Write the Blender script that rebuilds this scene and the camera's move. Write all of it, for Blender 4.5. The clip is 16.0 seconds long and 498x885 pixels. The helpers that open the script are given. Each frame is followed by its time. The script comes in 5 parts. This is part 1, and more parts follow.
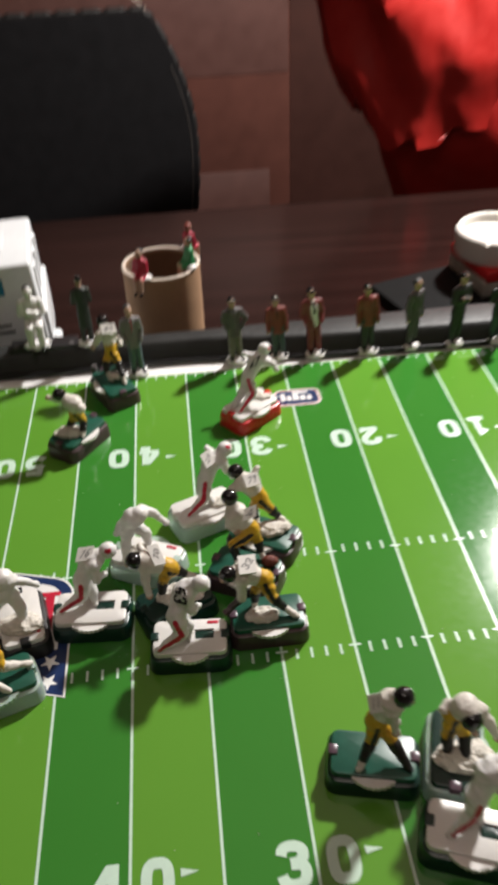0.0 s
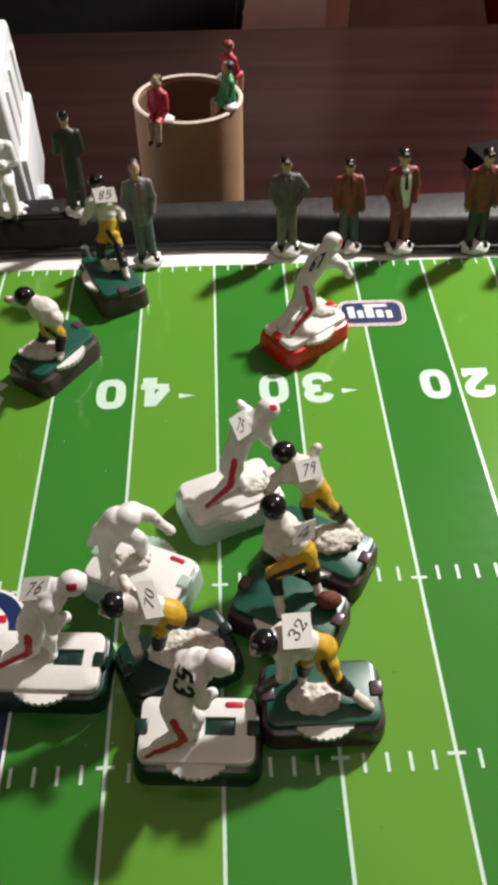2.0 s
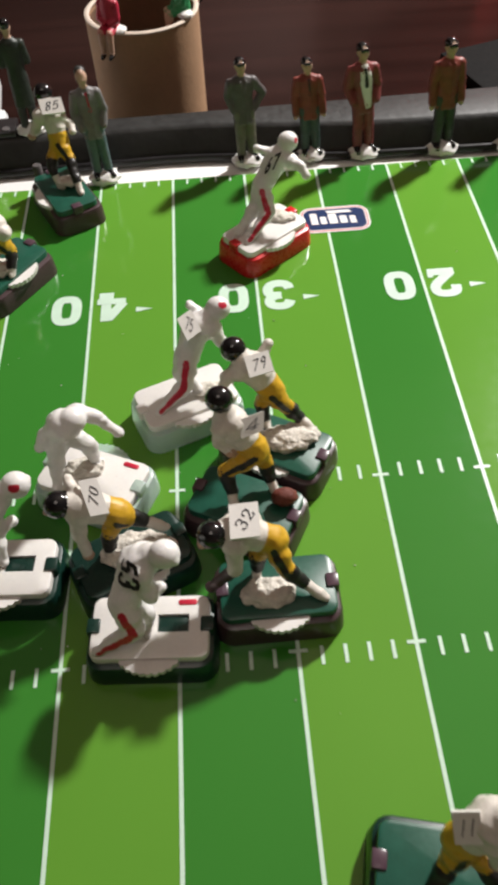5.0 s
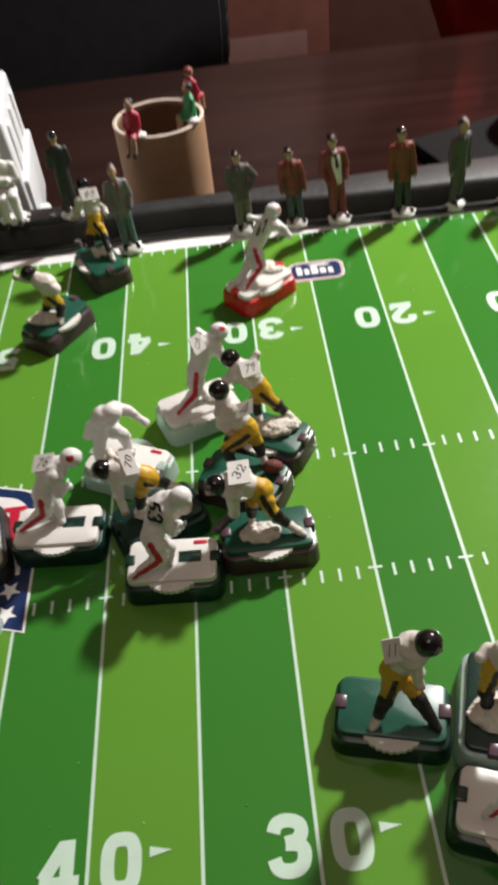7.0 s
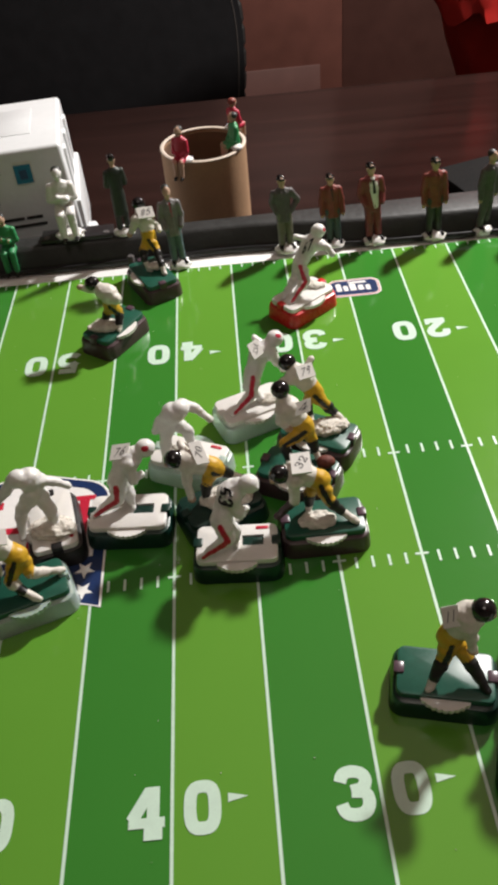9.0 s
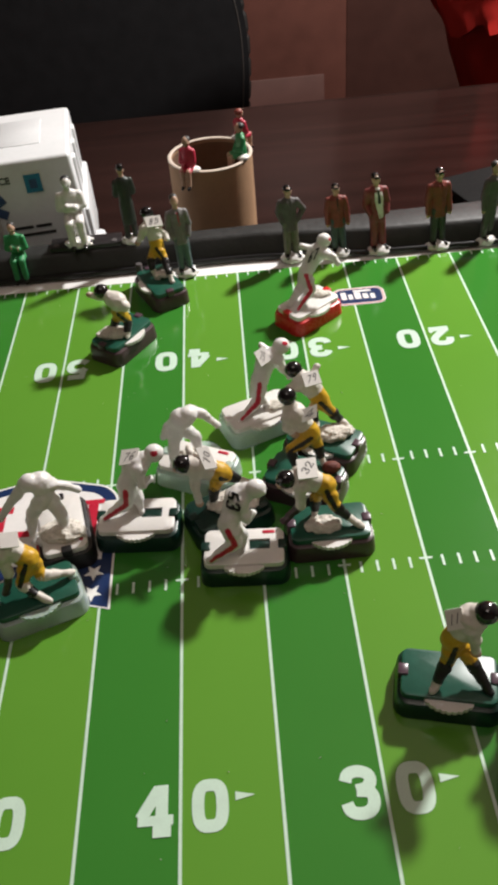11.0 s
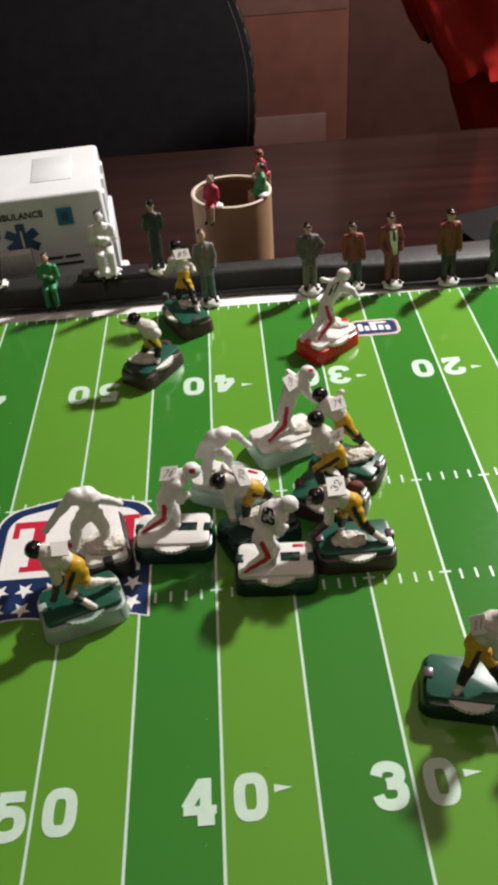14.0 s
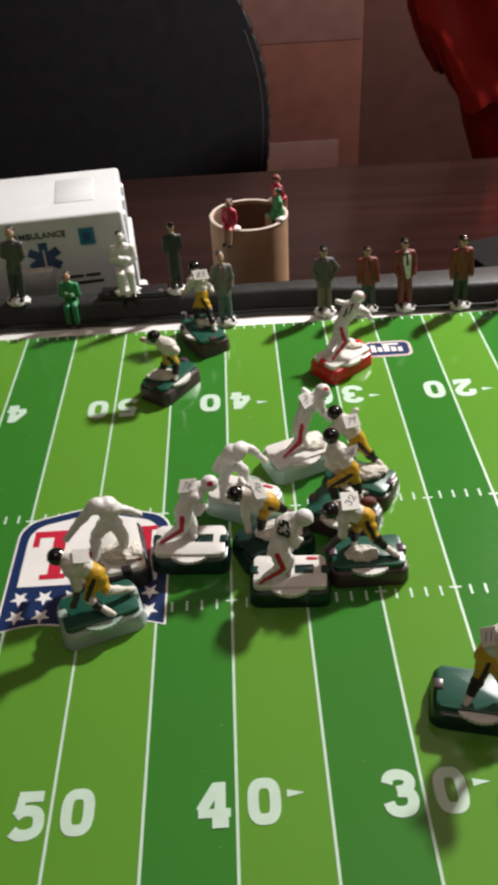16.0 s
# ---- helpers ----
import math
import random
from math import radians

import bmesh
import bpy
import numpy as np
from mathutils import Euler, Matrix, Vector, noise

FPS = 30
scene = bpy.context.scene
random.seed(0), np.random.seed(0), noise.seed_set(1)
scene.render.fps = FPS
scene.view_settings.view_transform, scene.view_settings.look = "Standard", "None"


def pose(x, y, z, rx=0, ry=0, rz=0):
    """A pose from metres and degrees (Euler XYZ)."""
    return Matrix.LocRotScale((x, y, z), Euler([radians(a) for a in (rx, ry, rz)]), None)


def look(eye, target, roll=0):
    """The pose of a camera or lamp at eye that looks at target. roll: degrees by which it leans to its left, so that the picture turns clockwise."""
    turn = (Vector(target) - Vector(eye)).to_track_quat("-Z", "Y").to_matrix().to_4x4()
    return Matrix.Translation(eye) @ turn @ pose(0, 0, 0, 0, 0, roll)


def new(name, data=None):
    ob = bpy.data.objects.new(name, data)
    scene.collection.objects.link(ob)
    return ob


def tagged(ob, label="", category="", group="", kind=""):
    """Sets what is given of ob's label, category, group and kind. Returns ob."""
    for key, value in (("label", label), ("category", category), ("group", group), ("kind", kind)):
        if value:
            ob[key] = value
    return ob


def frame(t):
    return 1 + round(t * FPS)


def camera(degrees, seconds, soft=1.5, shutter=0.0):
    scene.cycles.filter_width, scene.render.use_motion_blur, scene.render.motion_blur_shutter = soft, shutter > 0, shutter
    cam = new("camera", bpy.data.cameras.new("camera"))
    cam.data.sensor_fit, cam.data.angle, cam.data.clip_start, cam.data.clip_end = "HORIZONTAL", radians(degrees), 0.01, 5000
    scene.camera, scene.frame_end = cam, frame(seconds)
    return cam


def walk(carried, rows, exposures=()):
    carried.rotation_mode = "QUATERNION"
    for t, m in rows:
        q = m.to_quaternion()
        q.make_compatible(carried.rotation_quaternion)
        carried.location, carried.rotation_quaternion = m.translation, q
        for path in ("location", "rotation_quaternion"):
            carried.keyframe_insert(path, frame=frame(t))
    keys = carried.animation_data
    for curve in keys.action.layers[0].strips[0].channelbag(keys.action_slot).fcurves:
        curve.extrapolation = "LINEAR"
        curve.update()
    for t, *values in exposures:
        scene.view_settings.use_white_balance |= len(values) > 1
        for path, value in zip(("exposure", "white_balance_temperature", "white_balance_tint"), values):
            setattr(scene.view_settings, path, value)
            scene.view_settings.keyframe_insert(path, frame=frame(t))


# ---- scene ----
cam = camera(34.7, 16.0, soft=3.9, shutter=1.0)
PATH = [
    (0, (0.12, -0.288, 0.335), (0.243, 1.288, -0.889), -2.5),
    (0.5, (0.116, -0.229, 0.317), (0.214, 1.251, -1.025), -0.5),
    (1, (0.123, -0.182, 0.297), (0.235, 1.255, -1.09), 0.9),
    (1.5, (0.133, -0.141, 0.266), (0.203, 1.213, -1.204), -1.1),
    (2, (0.12, -0.129, 0.261), (0.165, 1.207, -1.226), -0.5),
    (2.5, (0.132, -0.126, 0.241), (0.139, 1.164, -1.287), -2.9),
    (3, (0.125, -0.123, 0.231), (0.126, 1.11, -1.344), -2.7),
    (3.5, (0.128, -0.125, 0.231), (0.138, 1.111, -1.341), -2.6),
    (4, (0.126, -0.126, 0.232), (0.162, 1.104, -1.345), -1.6),
    (4.5, (0.126, -0.132, 0.235), (0.174, 1.115, -1.328), -1.3),
    (4.7, (0.132, -0.135, 0.237), (0.173, 1.117, -1.322), -2.1),
    (6.8, (0.15, -0.218, 0.272), (0.108, 1.169, -1.169), -8.1),
    (7, (0.149, -0.23, 0.277), (0.116, 1.188, -1.132), -7.6),
    (7.5, (0.127, -0.25, 0.289), (0.126, 1.214, -1.074), -5.6),
    (8, (0.124, -0.253, 0.289), (0.104, 1.197, -1.088), -6.3),
    (8.5, (0.12, -0.256, 0.29), (0.098, 1.204, -1.076), -6.3),
    (9, (0.119, -0.261, 0.292), (0.103, 1.201, -1.073), -6.0),
    (9.5, (0.117, -0.263, 0.294), (0.092, 1.203, -1.066), -6.2),
    (11.8, (0.116, -0.273, 0.3), (0.115, 1.215, -1.036), -4.9),
    (12, (0.11, -0.276, 0.305), (0.14, 1.222, -1.02), -3.1),
    (12.5, (0.108, -0.276, 0.305), (0.102, 1.225, -1.016), -4.2),
    (13, (0.107, -0.293, 0.318), (0.076, 1.271, -0.928), -4.9),
    (13.5, (0.1, -0.292, 0.315), (0.1, 1.24, -0.971), -3.9),
    (14, (0.096, -0.288, 0.312), (0.105, 1.232, -0.987), -4.3),
    (14.5, (0.094, -0.29, 0.311), (0.122, 1.234, -0.984), -3.3),
    (15, (0.096, -0.291, 0.309), (0.139, 1.229, -0.99), -3.1),
    (15.5, (0.08, -0.298, 0.319), (0.146, 1.241, -0.957), -1.0),
    (16, (0.09, -0.299, 0.317), (0.088, 1.257, -0.94), -3.5),
]
walk(cam, [(t, look(eye, target, roll)) for t, eye, target, roll in PATH])

# ---- light ----
world = bpy.data.worlds.new("room_air")
scene.world = world
world.use_nodes = True
world.node_tree.nodes["Background"].inputs[0].default_value = (1.0, 0.76, 0.62, 1)
world.node_tree.nodes["Background"].inputs[1].default_value = 0.05

lamp_data = bpy.data.lights.new("table_lamp_bulb", "POINT")
lamp_data.energy, lamp_data.color, lamp_data.shadow_soft_size = 92.0, (1.0, 0.965, 0.93), 0.040
lamp = new("table_lamp_bulb", lamp_data)
lamp.location = (0.745, 0.735, 0.78)
# unseen fill lamp under the ceiling, added to brighten camera-facing sides
fill_data = bpy.data.lights.new("fill_light", "AREA")
fill_data.energy, fill_data.color, fill_data.shape, fill_data.size = 3.0, (1.0, 0.86, 0.77), "DISK", 0.7
fill_lamp = new("fill_light", fill_data)
fill_lamp.location = (0.0, -0.55, 1.69)

# ---- materials ----


def mat(name, color, rough=0.5, metal=0.0, vary=0.12, scale=60.0, bump=0.0, bump_scale=400.0, coat=0.0, glass=0.0, sss=0.0, tint=None, spec=0.5):
    """A surface with mottling at two scales, uneven gloss and fine relief; scales are in pieces to the metre."""
    m = bpy.data.materials.new(name)
    m.use_nodes = True
    nt = m.node_tree
    b = nt.nodes["Principled BSDF"]
    b.inputs["Roughness"].default_value, b.inputs["Metallic"].default_value = rough, metal
    b.inputs["Coat Weight"].default_value, b.inputs["Transmission Weight"].default_value = coat, glass
    b.inputs["Specular IOR Level"].default_value = spec
    if sss:
        b.inputs["Subsurface Weight"].default_value = sss
        b.inputs["Subsurface Radius"].default_value = (0.002, 0.002, 0.0015)
    tc = nt.nodes.new("ShaderNodeTexCoord")
    n1, n2 = nt.nodes.new("ShaderNodeTexNoise"), nt.nodes.new("ShaderNodeTexNoise")
    for n, s, d in ((n1, scale, 3.0), (n2, scale * 7.3, 5.0)):
        n.inputs["Scale"].default_value, n.inputs["Detail"].default_value = s, d
        nt.links.new(tc.outputs["Object"], n.inputs["Vector"])
    add = nt.nodes.new("ShaderNodeMath")
    add.operation = "MULTIPLY_ADD"
    add.inputs[1].default_value = 0.6
    nt.links.new(n1.outputs["Fac"], add.inputs[0])
    half = nt.nodes.new("ShaderNodeMath")
    half.operation = "MULTIPLY"
    half.inputs[1].default_value = 0.4
    nt.links.new(n2.outputs["Fac"], half.inputs[0])
    nt.links.new(half.outputs[0], add.inputs[2])
    ramp = nt.nodes.new("ShaderNodeValToRGB")
    lo = [c * (1 - vary) for c in color]
    hi = tint or [min(1.0, c * (1 + vary)) for c in color]
    ramp.color_ramp.elements[0].position, ramp.color_ramp.elements[1].position = 0.32, 0.68
    ramp.color_ramp.elements[0].color, ramp.color_ramp.elements[1].color = (*lo, 1), (*hi, 1)
    nt.links.new(add.outputs[0], ramp.inputs[0])
    nt.links.new(ramp.outputs[0], b.inputs["Base Color"])
    mr = nt.nodes.new("ShaderNodeMapRange")
    mr.inputs["To Min"].default_value, mr.inputs["To Max"].default_value = max(0.02, rough * 0.75), min(1, rough * 1.25)
    nt.links.new(n2.outputs["Fac"], mr.inputs["Value"])
    nt.links.new(mr.outputs[0], b.inputs["Roughness"])
    if bump:
        n3 = nt.nodes.new("ShaderNodeTexNoise")
        n3.inputs["Scale"].default_value, n3.inputs["Detail"].default_value = bump_scale, 4
        nt.links.new(tc.outputs["Object"], n3.inputs["Vector"])
        bp = nt.nodes.new("ShaderNodeBump")
        bp.inputs["Strength"].default_value, bp.inputs["Distance"].default_value = bump, 0.001
        nt.links.new(n3.outputs["Fac"], bp.inputs["Height"])
        nt.links.new(bp.outputs[0], b.inputs["Normal"])
    return m


def wood(name, dark, light, rough=0.3, stretch=(1.2, 26, 26), bump=0.05, spec=0.5):
    """Dark stained wood with grain along x."""
    m = mat(name, light, rough, vary=0.2, scale=9, spec=spec)
    nt = m.node_tree
    b = nt.nodes["Principled BSDF"]
    tc = nt.nodes.new("ShaderNodeTexCoord")
    mp = nt.nodes.new("ShaderNodeMapping")
    mp.inputs["Scale"].default_value = stretch
    n = nt.nodes.new("ShaderNodeTexNoise")
    n.inputs["Scale"].default_value, n.inputs["Detail"].default_value, n.inputs["Distortion"].default_value = 2.2, 7, 0.6
    nt.links.new(tc.outputs["Object"], mp.inputs["Vector"])
    nt.links.new(mp.outputs[0], n.inputs["Vector"])
    r = nt.nodes.new("ShaderNodeValToRGB")
    r.color_ramp.elements[0].position, r.color_ramp.elements[1].position = 0.35, 0.7
    r.color_ramp.elements[0].color, r.color_ramp.elements[1].color = (*dark, 1), (*light, 1)
    nt.links.new(n.outputs["Fac"], r.inputs[0])
    nt.links.new(r.outputs[0], b.inputs["Base Color"])
    bp = nt.nodes.new("ShaderNodeBump")
    bp.inputs["Strength"].default_value, bp.inputs["Distance"].default_value = bump, 0.001
    nt.links.new(n.outputs["Fac"], bp.inputs["Height"])
    nt.links.new(bp.outputs[0], b.inputs["Normal"])
    return m


YARD5 = 0.038  # five yards on the board


def turf():
    """Glossy printed sheet: two greens in five-yard bands, mirrored about the middle."""
    m = mat("printed_turf", (0.1, 0.3, 0.03), 0.11, vary=0.0, scale=30)
    nt = m.node_tree
    b = nt.nodes["Principled BSDF"]
    tc = nt.nodes.new("ShaderNodeTexCoord")
    sx = nt.nodes.new("ShaderNodeSeparateXYZ")
    nt.links.new(tc.outputs["Object"], sx.inputs[0])

    def op(kind, a, v=None):
        n = nt.nodes.new("ShaderNodeMath")
        n.operation = kind
        nt.links.new(a, n.inputs[0])
        if v is not None:
            n.inputs[1].default_value = v
        return n.outputs[0]
    band = op("FLOOR", op("DIVIDE", op("ABSOLUTE", sx.outputs[0]), YARD5))
    odd = op("MODULO", band, 2.0)
    big = nt.nodes.new("ShaderNodeTexNoise")
    big.inputs["Scale"].default_value, big.inputs["Detail"].default_value = 14, 6
    nt.links.new(tc.outputs["Object"], big.inputs["Vector"])
    mixes = []
    for lo, hi in (((0.101, 0.285, 0.029), (0.122, 0.325, 0.035)), ((0.034, 0.190, 0.023), (0.043, 0.218, 0.028))):
        mx = nt.nodes.new("ShaderNodeMix")
        mx.data_type = "RGBA"
        mx.inputs[6].default_value, mx.inputs[7].default_value = (*lo, 1), (*hi, 1)
        nt.links.new(big.outputs["Fac"], mx.inputs[0])
        mixes.append(mx)
    fin = nt.nodes.new("ShaderNodeMix")
    fin.data_type = "RGBA"
    nt.links.new(odd, fin.inputs[0])
    nt.links.new(mixes[0].outputs[2], fin.inputs[6])
    nt.links.new(mixes[1].outputs[2], fin.inputs[7])
    nt.links.new(fin.outputs[2], b.inputs["Base Color"])
    # slight unevenness of the thin metal sheet
    bp = nt.nodes.new("ShaderNodeBump")
    bp.inputs["Strength"].default_value, bp.inputs["Distance"].default_value = 0.003, 0.002
    nt.links.new(big.outputs["Fac"], bp.inputs["Height"])
    nt.links.new(bp.outputs[0], b.inputs["Normal"])
    return m


M_TURF = turf()
M_PRINT = mat("white_print", (0.58, 0.76, 0.63), 0.3, vary=0.06, scale=150)
M_NAVY = mat("navy_print", (0.011, 0.030, 0.105), 0.3, vary=0.1, scale=90)
M_REDP = mat("red_print", (0.55, 0.02, 0.05), 0.3, vary=0.1, scale=90)
M_BORDER = mat("white_border", (0.84, 0.83, 0.815), 0.35, vary=0.06, scale=60)
M_RAIL = mat("black_foam_rail", (0.0170, 0.0175, 0.0168), 0.55, vary=0.5, scale=45, bump=0.22, bump_scale=260)
M_FRAME = mat("black_painted_metal", (0.012, 0.011, 0.012), 0.4, vary=0.3, scale=40)
M_TABLE = wood("dark_walnut", (0.012, 0.006, 0.005), (0.021, 0.0095, 0.008), 0.2, bump=0.03, spec=0.2)
M_WHITE = mat("white_plastic", (0.76, 0.745, 0.725), 0.42, vary=0.07, scale=160, sss=0.15, bump=0.12, bump_scale=600)
M_PLATE = mat("ivory_plastic_plate", (0.77, 0.75, 0.72), 0.3, vary=0.05, scale=120, sss=0.1)
M_JERSEY = mat("painted_white_jersey", (0.66, 0.62, 0.56), 0.5, vary=0.12, scale=300, bump=0.1, bump_scale=1500)
M_PUTTY = mat("off_white_putty", (0.66, 0.62, 0.55), 0.7, vary=0.25, scale=350, bump=0.8, bump_scale=700)
M_PAPER = mat("white_paper_label", (0.72, 0.70, 0.66), 0.6, vary=0.05, scale=200)
M_PENCIL = mat("grey_pencil", (0.05, 0.05, 0.055), 0.6, vary=0.3, scale=400)
M_MAUVE = mat("mauve_plastic", (0.075, 0.042, 0.058), 0.3, vary=0.15, scale=200)
M_INK = mat("black_ink", (0.012, 0.012, 0.014), 0.5, vary=0.2, scale=300)
M_HELMET = mat("gloss_black_paint", (0.008, 0.008, 0.009), 0.14, vary=0.2, scale=300, coat=0.3)
M_SOCK = mat("black_sock_paint", (0.013, 0.012, 0.012), 0.42, vary=0.25, scale=300)
M_YELLOW = mat("yellow_paint", (0.58, 0.34, 0.02), 0.42, vary=0.14, scale=350)
M_RED = mat("red_paint", (0.50, 0.014, 0.042), 0.35, vary=0.12, scale=250)
M_REDBASE = mat("red_plastic", (0.58, 0.015, 0.018), 0.28, vary=0.08, scale=150)
M_GREENTOP = mat("green_plastic", (0.012, 0.085, 0.055), 0.34, vary=0.15, scale=160)
M_GREENDARK = mat("dark_green_plastic", (0.006, 0.030, 0.022), 0.3, vary=0.2, scale=160)
M_PURPLE = mat("plum_brown_plastic", (0.060, 0.036, 0.040), 0.3, vary=0.15, scale=160)
M_CLEAR = mat("translucent_milky_plastic", (0.70, 0.86, 0.78), 0.32, vary=0.06, scale=120, glass=0.55, sss=0.5)
M_SKIN = mat("flesh_paint", (0.50, 0.32, 0.23), 0.55, vary=0.12, scale=400)
M_BROWN = mat("rust_brown_paint", (0.200, 0.038, 0.027), 0.5, vary=0.2, scale=300)
M_MAROON = mat("maroon_paint", (0.19, 0.036, 0.034), 0.5, vary=0.2, scale=300)
M_GREY = mat("grey_paint", (0.088, 0.080, 0.080), 0.5, vary=0.2, scale=300)
M_PALEGREY = mat("pale_grey_paint", (0.16, 0.152, 0.152), 0.5, vary=0.2, scale=300)
M_SLATE = mat("slate_blue_paint", (0.075, 0.125, 0.128), 0.5, vary=0.2, scale=300)
M_OLIVE = mat("olive_grey_paint", (0.14, 0.135, 0.095), 0.5, vary=0.2, scale=300)
M_CHAR = mat("charcoal_paint", (0.030, 0.032, 0.030), 0.5, vary=0.2, scale=300)
M_TEAL = mat("dark_teal_paint", (0.045, 0.075, 0.070), 0.5, vary=0.2, scale=300)
M_DKGREEN = mat("dark_green_paint", (0.022, 0.031, 0.024), 0.5, vary=0.2, scale=300)
M_GREEN = mat("bright_green_paint", (0.03, 0.24, 0.085), 0.45, vary=0.15, scale=300)
M_CRIMSON = mat("crimson_paint", (0.42, 0.02, 0.05), 0.45, vary=0.15, scale=300)
M_BALL = mat("brown_ball", (0.14, 0.028, 0.016), 0.6, vary=0.3, scale=500, bump=0.6, bump_scale=1500)
M_CARD = mat("kraft_cardboard", (0.36, 0.215, 0.12), 0.75, vary=0.12, scale=50, bump=0.15, bump_scale=500)
M_TUBE_SHADE = mat("shaded_kraft", (0.15, 0.080, 0.045), 0.8, vary=0.2, scale=60)
M_RIM = mat("pale_cut_cardboard", (0.58, 0.49, 0.41), 0.8, vary=0.15, scale=200, bump=0.2, bump_scale=900)
M_VAN = mat("white_van_plastic", (0.72, 0.74, 0.75), 0.32, vary=0.05, scale=40)
M_VANDIRT = mat("grubby_white_plastic", (0.60, 0.585, 0.54), 0.5, vary=0.2, scale=80)
M_BLUE = mat("blue_decal", (0.035, 0.075, 0.19), 0.45, vary=0.25, scale=200)
M_CYAN = mat("light_blue_decal", (0.02, 0.20, 0.36), 0.45, vary=0.15, scale=200)
M_TYRE = mat("black_rubber", (0.012, 0.012, 0.012), 0.7, vary=0.2, scale=200)
M_CASE = mat("black_upholstery", (0.0076, 0.0070, 0.0078), 0.9, vary=0.3, scale=30, bump=0.3, bump_scale=600, spec=0.2)
M_TRIM = mat("black_stitched_trim", (0.016, 0.014, 0.013), 0.6, vary=0.3, scale=120)
M_SEAM = mat("grey_brown_thread", (0.035, 0.029, 0.026), 0.7, vary=0.4, scale=200)
M_BAG = mat("red_plastic_film", (0.37, 0.012, 0.010), 0.42, vary=0.15, scale=8, bump=0.10, bump_scale=25, spec=0.22, tint=(0.43, 0.024, 0.019))
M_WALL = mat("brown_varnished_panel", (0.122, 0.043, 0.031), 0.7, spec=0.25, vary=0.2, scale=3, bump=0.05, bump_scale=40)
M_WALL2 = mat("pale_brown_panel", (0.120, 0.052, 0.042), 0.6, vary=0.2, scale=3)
M_WALL_SHADE = mat("shaded_brown_panel", (0.060, 0.023, 0.0175), 0.7, spec=0.2, vary=0.2, scale=3)
M_PLAIN = mat("plain_wall_paint", (0.20, 0.15, 0.12), 0.8, vary=0.1, scale=2)
M_FLOOR = wood("brown_floorboards", (0.04, 0.02, 0.012), (0.09, 0.045, 0.025), 0.5)
M_CERAMIC = mat("white_ceramic", (0.74, 0.71, 0.66), 0.2, vary=0.06, scale=60)
M_MARBLE = mat("veined_marble_print", (0.40, 0.37, 0.32), 0.4, vary=0.45, scale=55)
M_SLOT = M_GREENDARK
M_FOLDER = mat("matt_black_card", (0.006, 0.006, 0.006), 0.85, vary=0.2, scale=60, spec=0.15)

# ---- mesh helpers (millimetres inside, metres out) ----
from mathutils.bvhtree import BVHTree

MM = 0.001


def finish(name, bm, mats, smooth=True):
    bmesh.ops.recalc_face_normals(bm, faces=bm.faces)
    me = bpy.data.meshes.new(name)
    for f in bm.faces:
        f.smooth = smooth
    bm.to_mesh(me)
    bm.free()
    for m in (mats if isinstance(mats, (list, tuple)) else [mats]):
        me.materials.append(m)
    if smooth:
        me.set_sharp_from_angle(angle=radians(42))
    return new(name, me)


def part(name, bm, mats, parent=None, label="", smooth=True):
    ob = finish(name, bm, mats, smooth)
    if parent is not None:
        ob.parent = parent
    return tagged(ob, label)


def holder(name, m, label, category, group="", kind=""):
    ob = new(name)
    ob.empty_display_size = 0.01
    ob.matrix_basis = m
    return tagged(ob, label, category, group, kind)


def stamp(bm, tmp, mi=0):
    """Add a temporary bmesh to bm with one material slot."""
    vs = [bm.verts.new(v.co) for v in tmp.verts]
    tmp.verts.index_update()
    for f in tmp.faces:
        g = bm.faces.new([vs[v.index] for v in f.verts])
        g.material_index = mi
    tmp.free()


def box(bm, c, s, mi=0, bev=0.0, rot=None, segs=2):
    t = bmesh.new()
    bmesh.ops.create_cube(t, size=1.0)
    for v in t.verts:
        v.co = Vector((v.co.x * s[0], v.co.y * s[1], v.co.z * s[2]))
    if bev:
        bmesh.ops.bevel(t, geom=t.edges[:], offset=bev, segments=segs, affect="EDGES", profile=0.5)
    m = Matrix.Translation(c) @ (rot or Matrix())
    for v in t.verts:
        v.co = m @ v.co
    stamp(bm, t, mi)


def slab(bm, w, d, z0, z1, r, mi=0, bev=0.6, taper=1.0, c=(0, 0)):
    """A rounded-corner plate with softened upper rim."""
    rings = [(z0, taper, 0.0), (z1 - bev, 1.0, 0.0), (z1 - bev * 0.3, 1.0, bev * 0.3), (z1, 1.0, bev)]
    loops = []
    for z, k, ins in rings:
        pts = []
        for sx, sy, a0 in ((1, 1, 0), (-1, 1, 90), (-1, -1, 180), (1, -1, 270)):
            for i in range(5):
                a = radians(a0 + i * 22.5)
                rr = max(r - ins, 0.2)
                pts.append((c[0] + k * (sx * (w / 2 - r) + (r - ins) * math.cos(a)), c[1] + k * (sy * (d / 2 - r) + (r - ins) * math.sin(a)), z))
        loops.append([bm.verts.new(p) for p in pts])
    n = len(loops[0])
    for a, b in zip(loops, loops[1:]):
        for i in range(n):
            bm.faces.new((a[i], a[(i + 1) % n], b[(i + 1) % n], b[i])).material_index = mi
    bm.faces.new(loops[-1]).material_index = mi
    bm.faces.new(loops[0][::-1]).material_index = mi


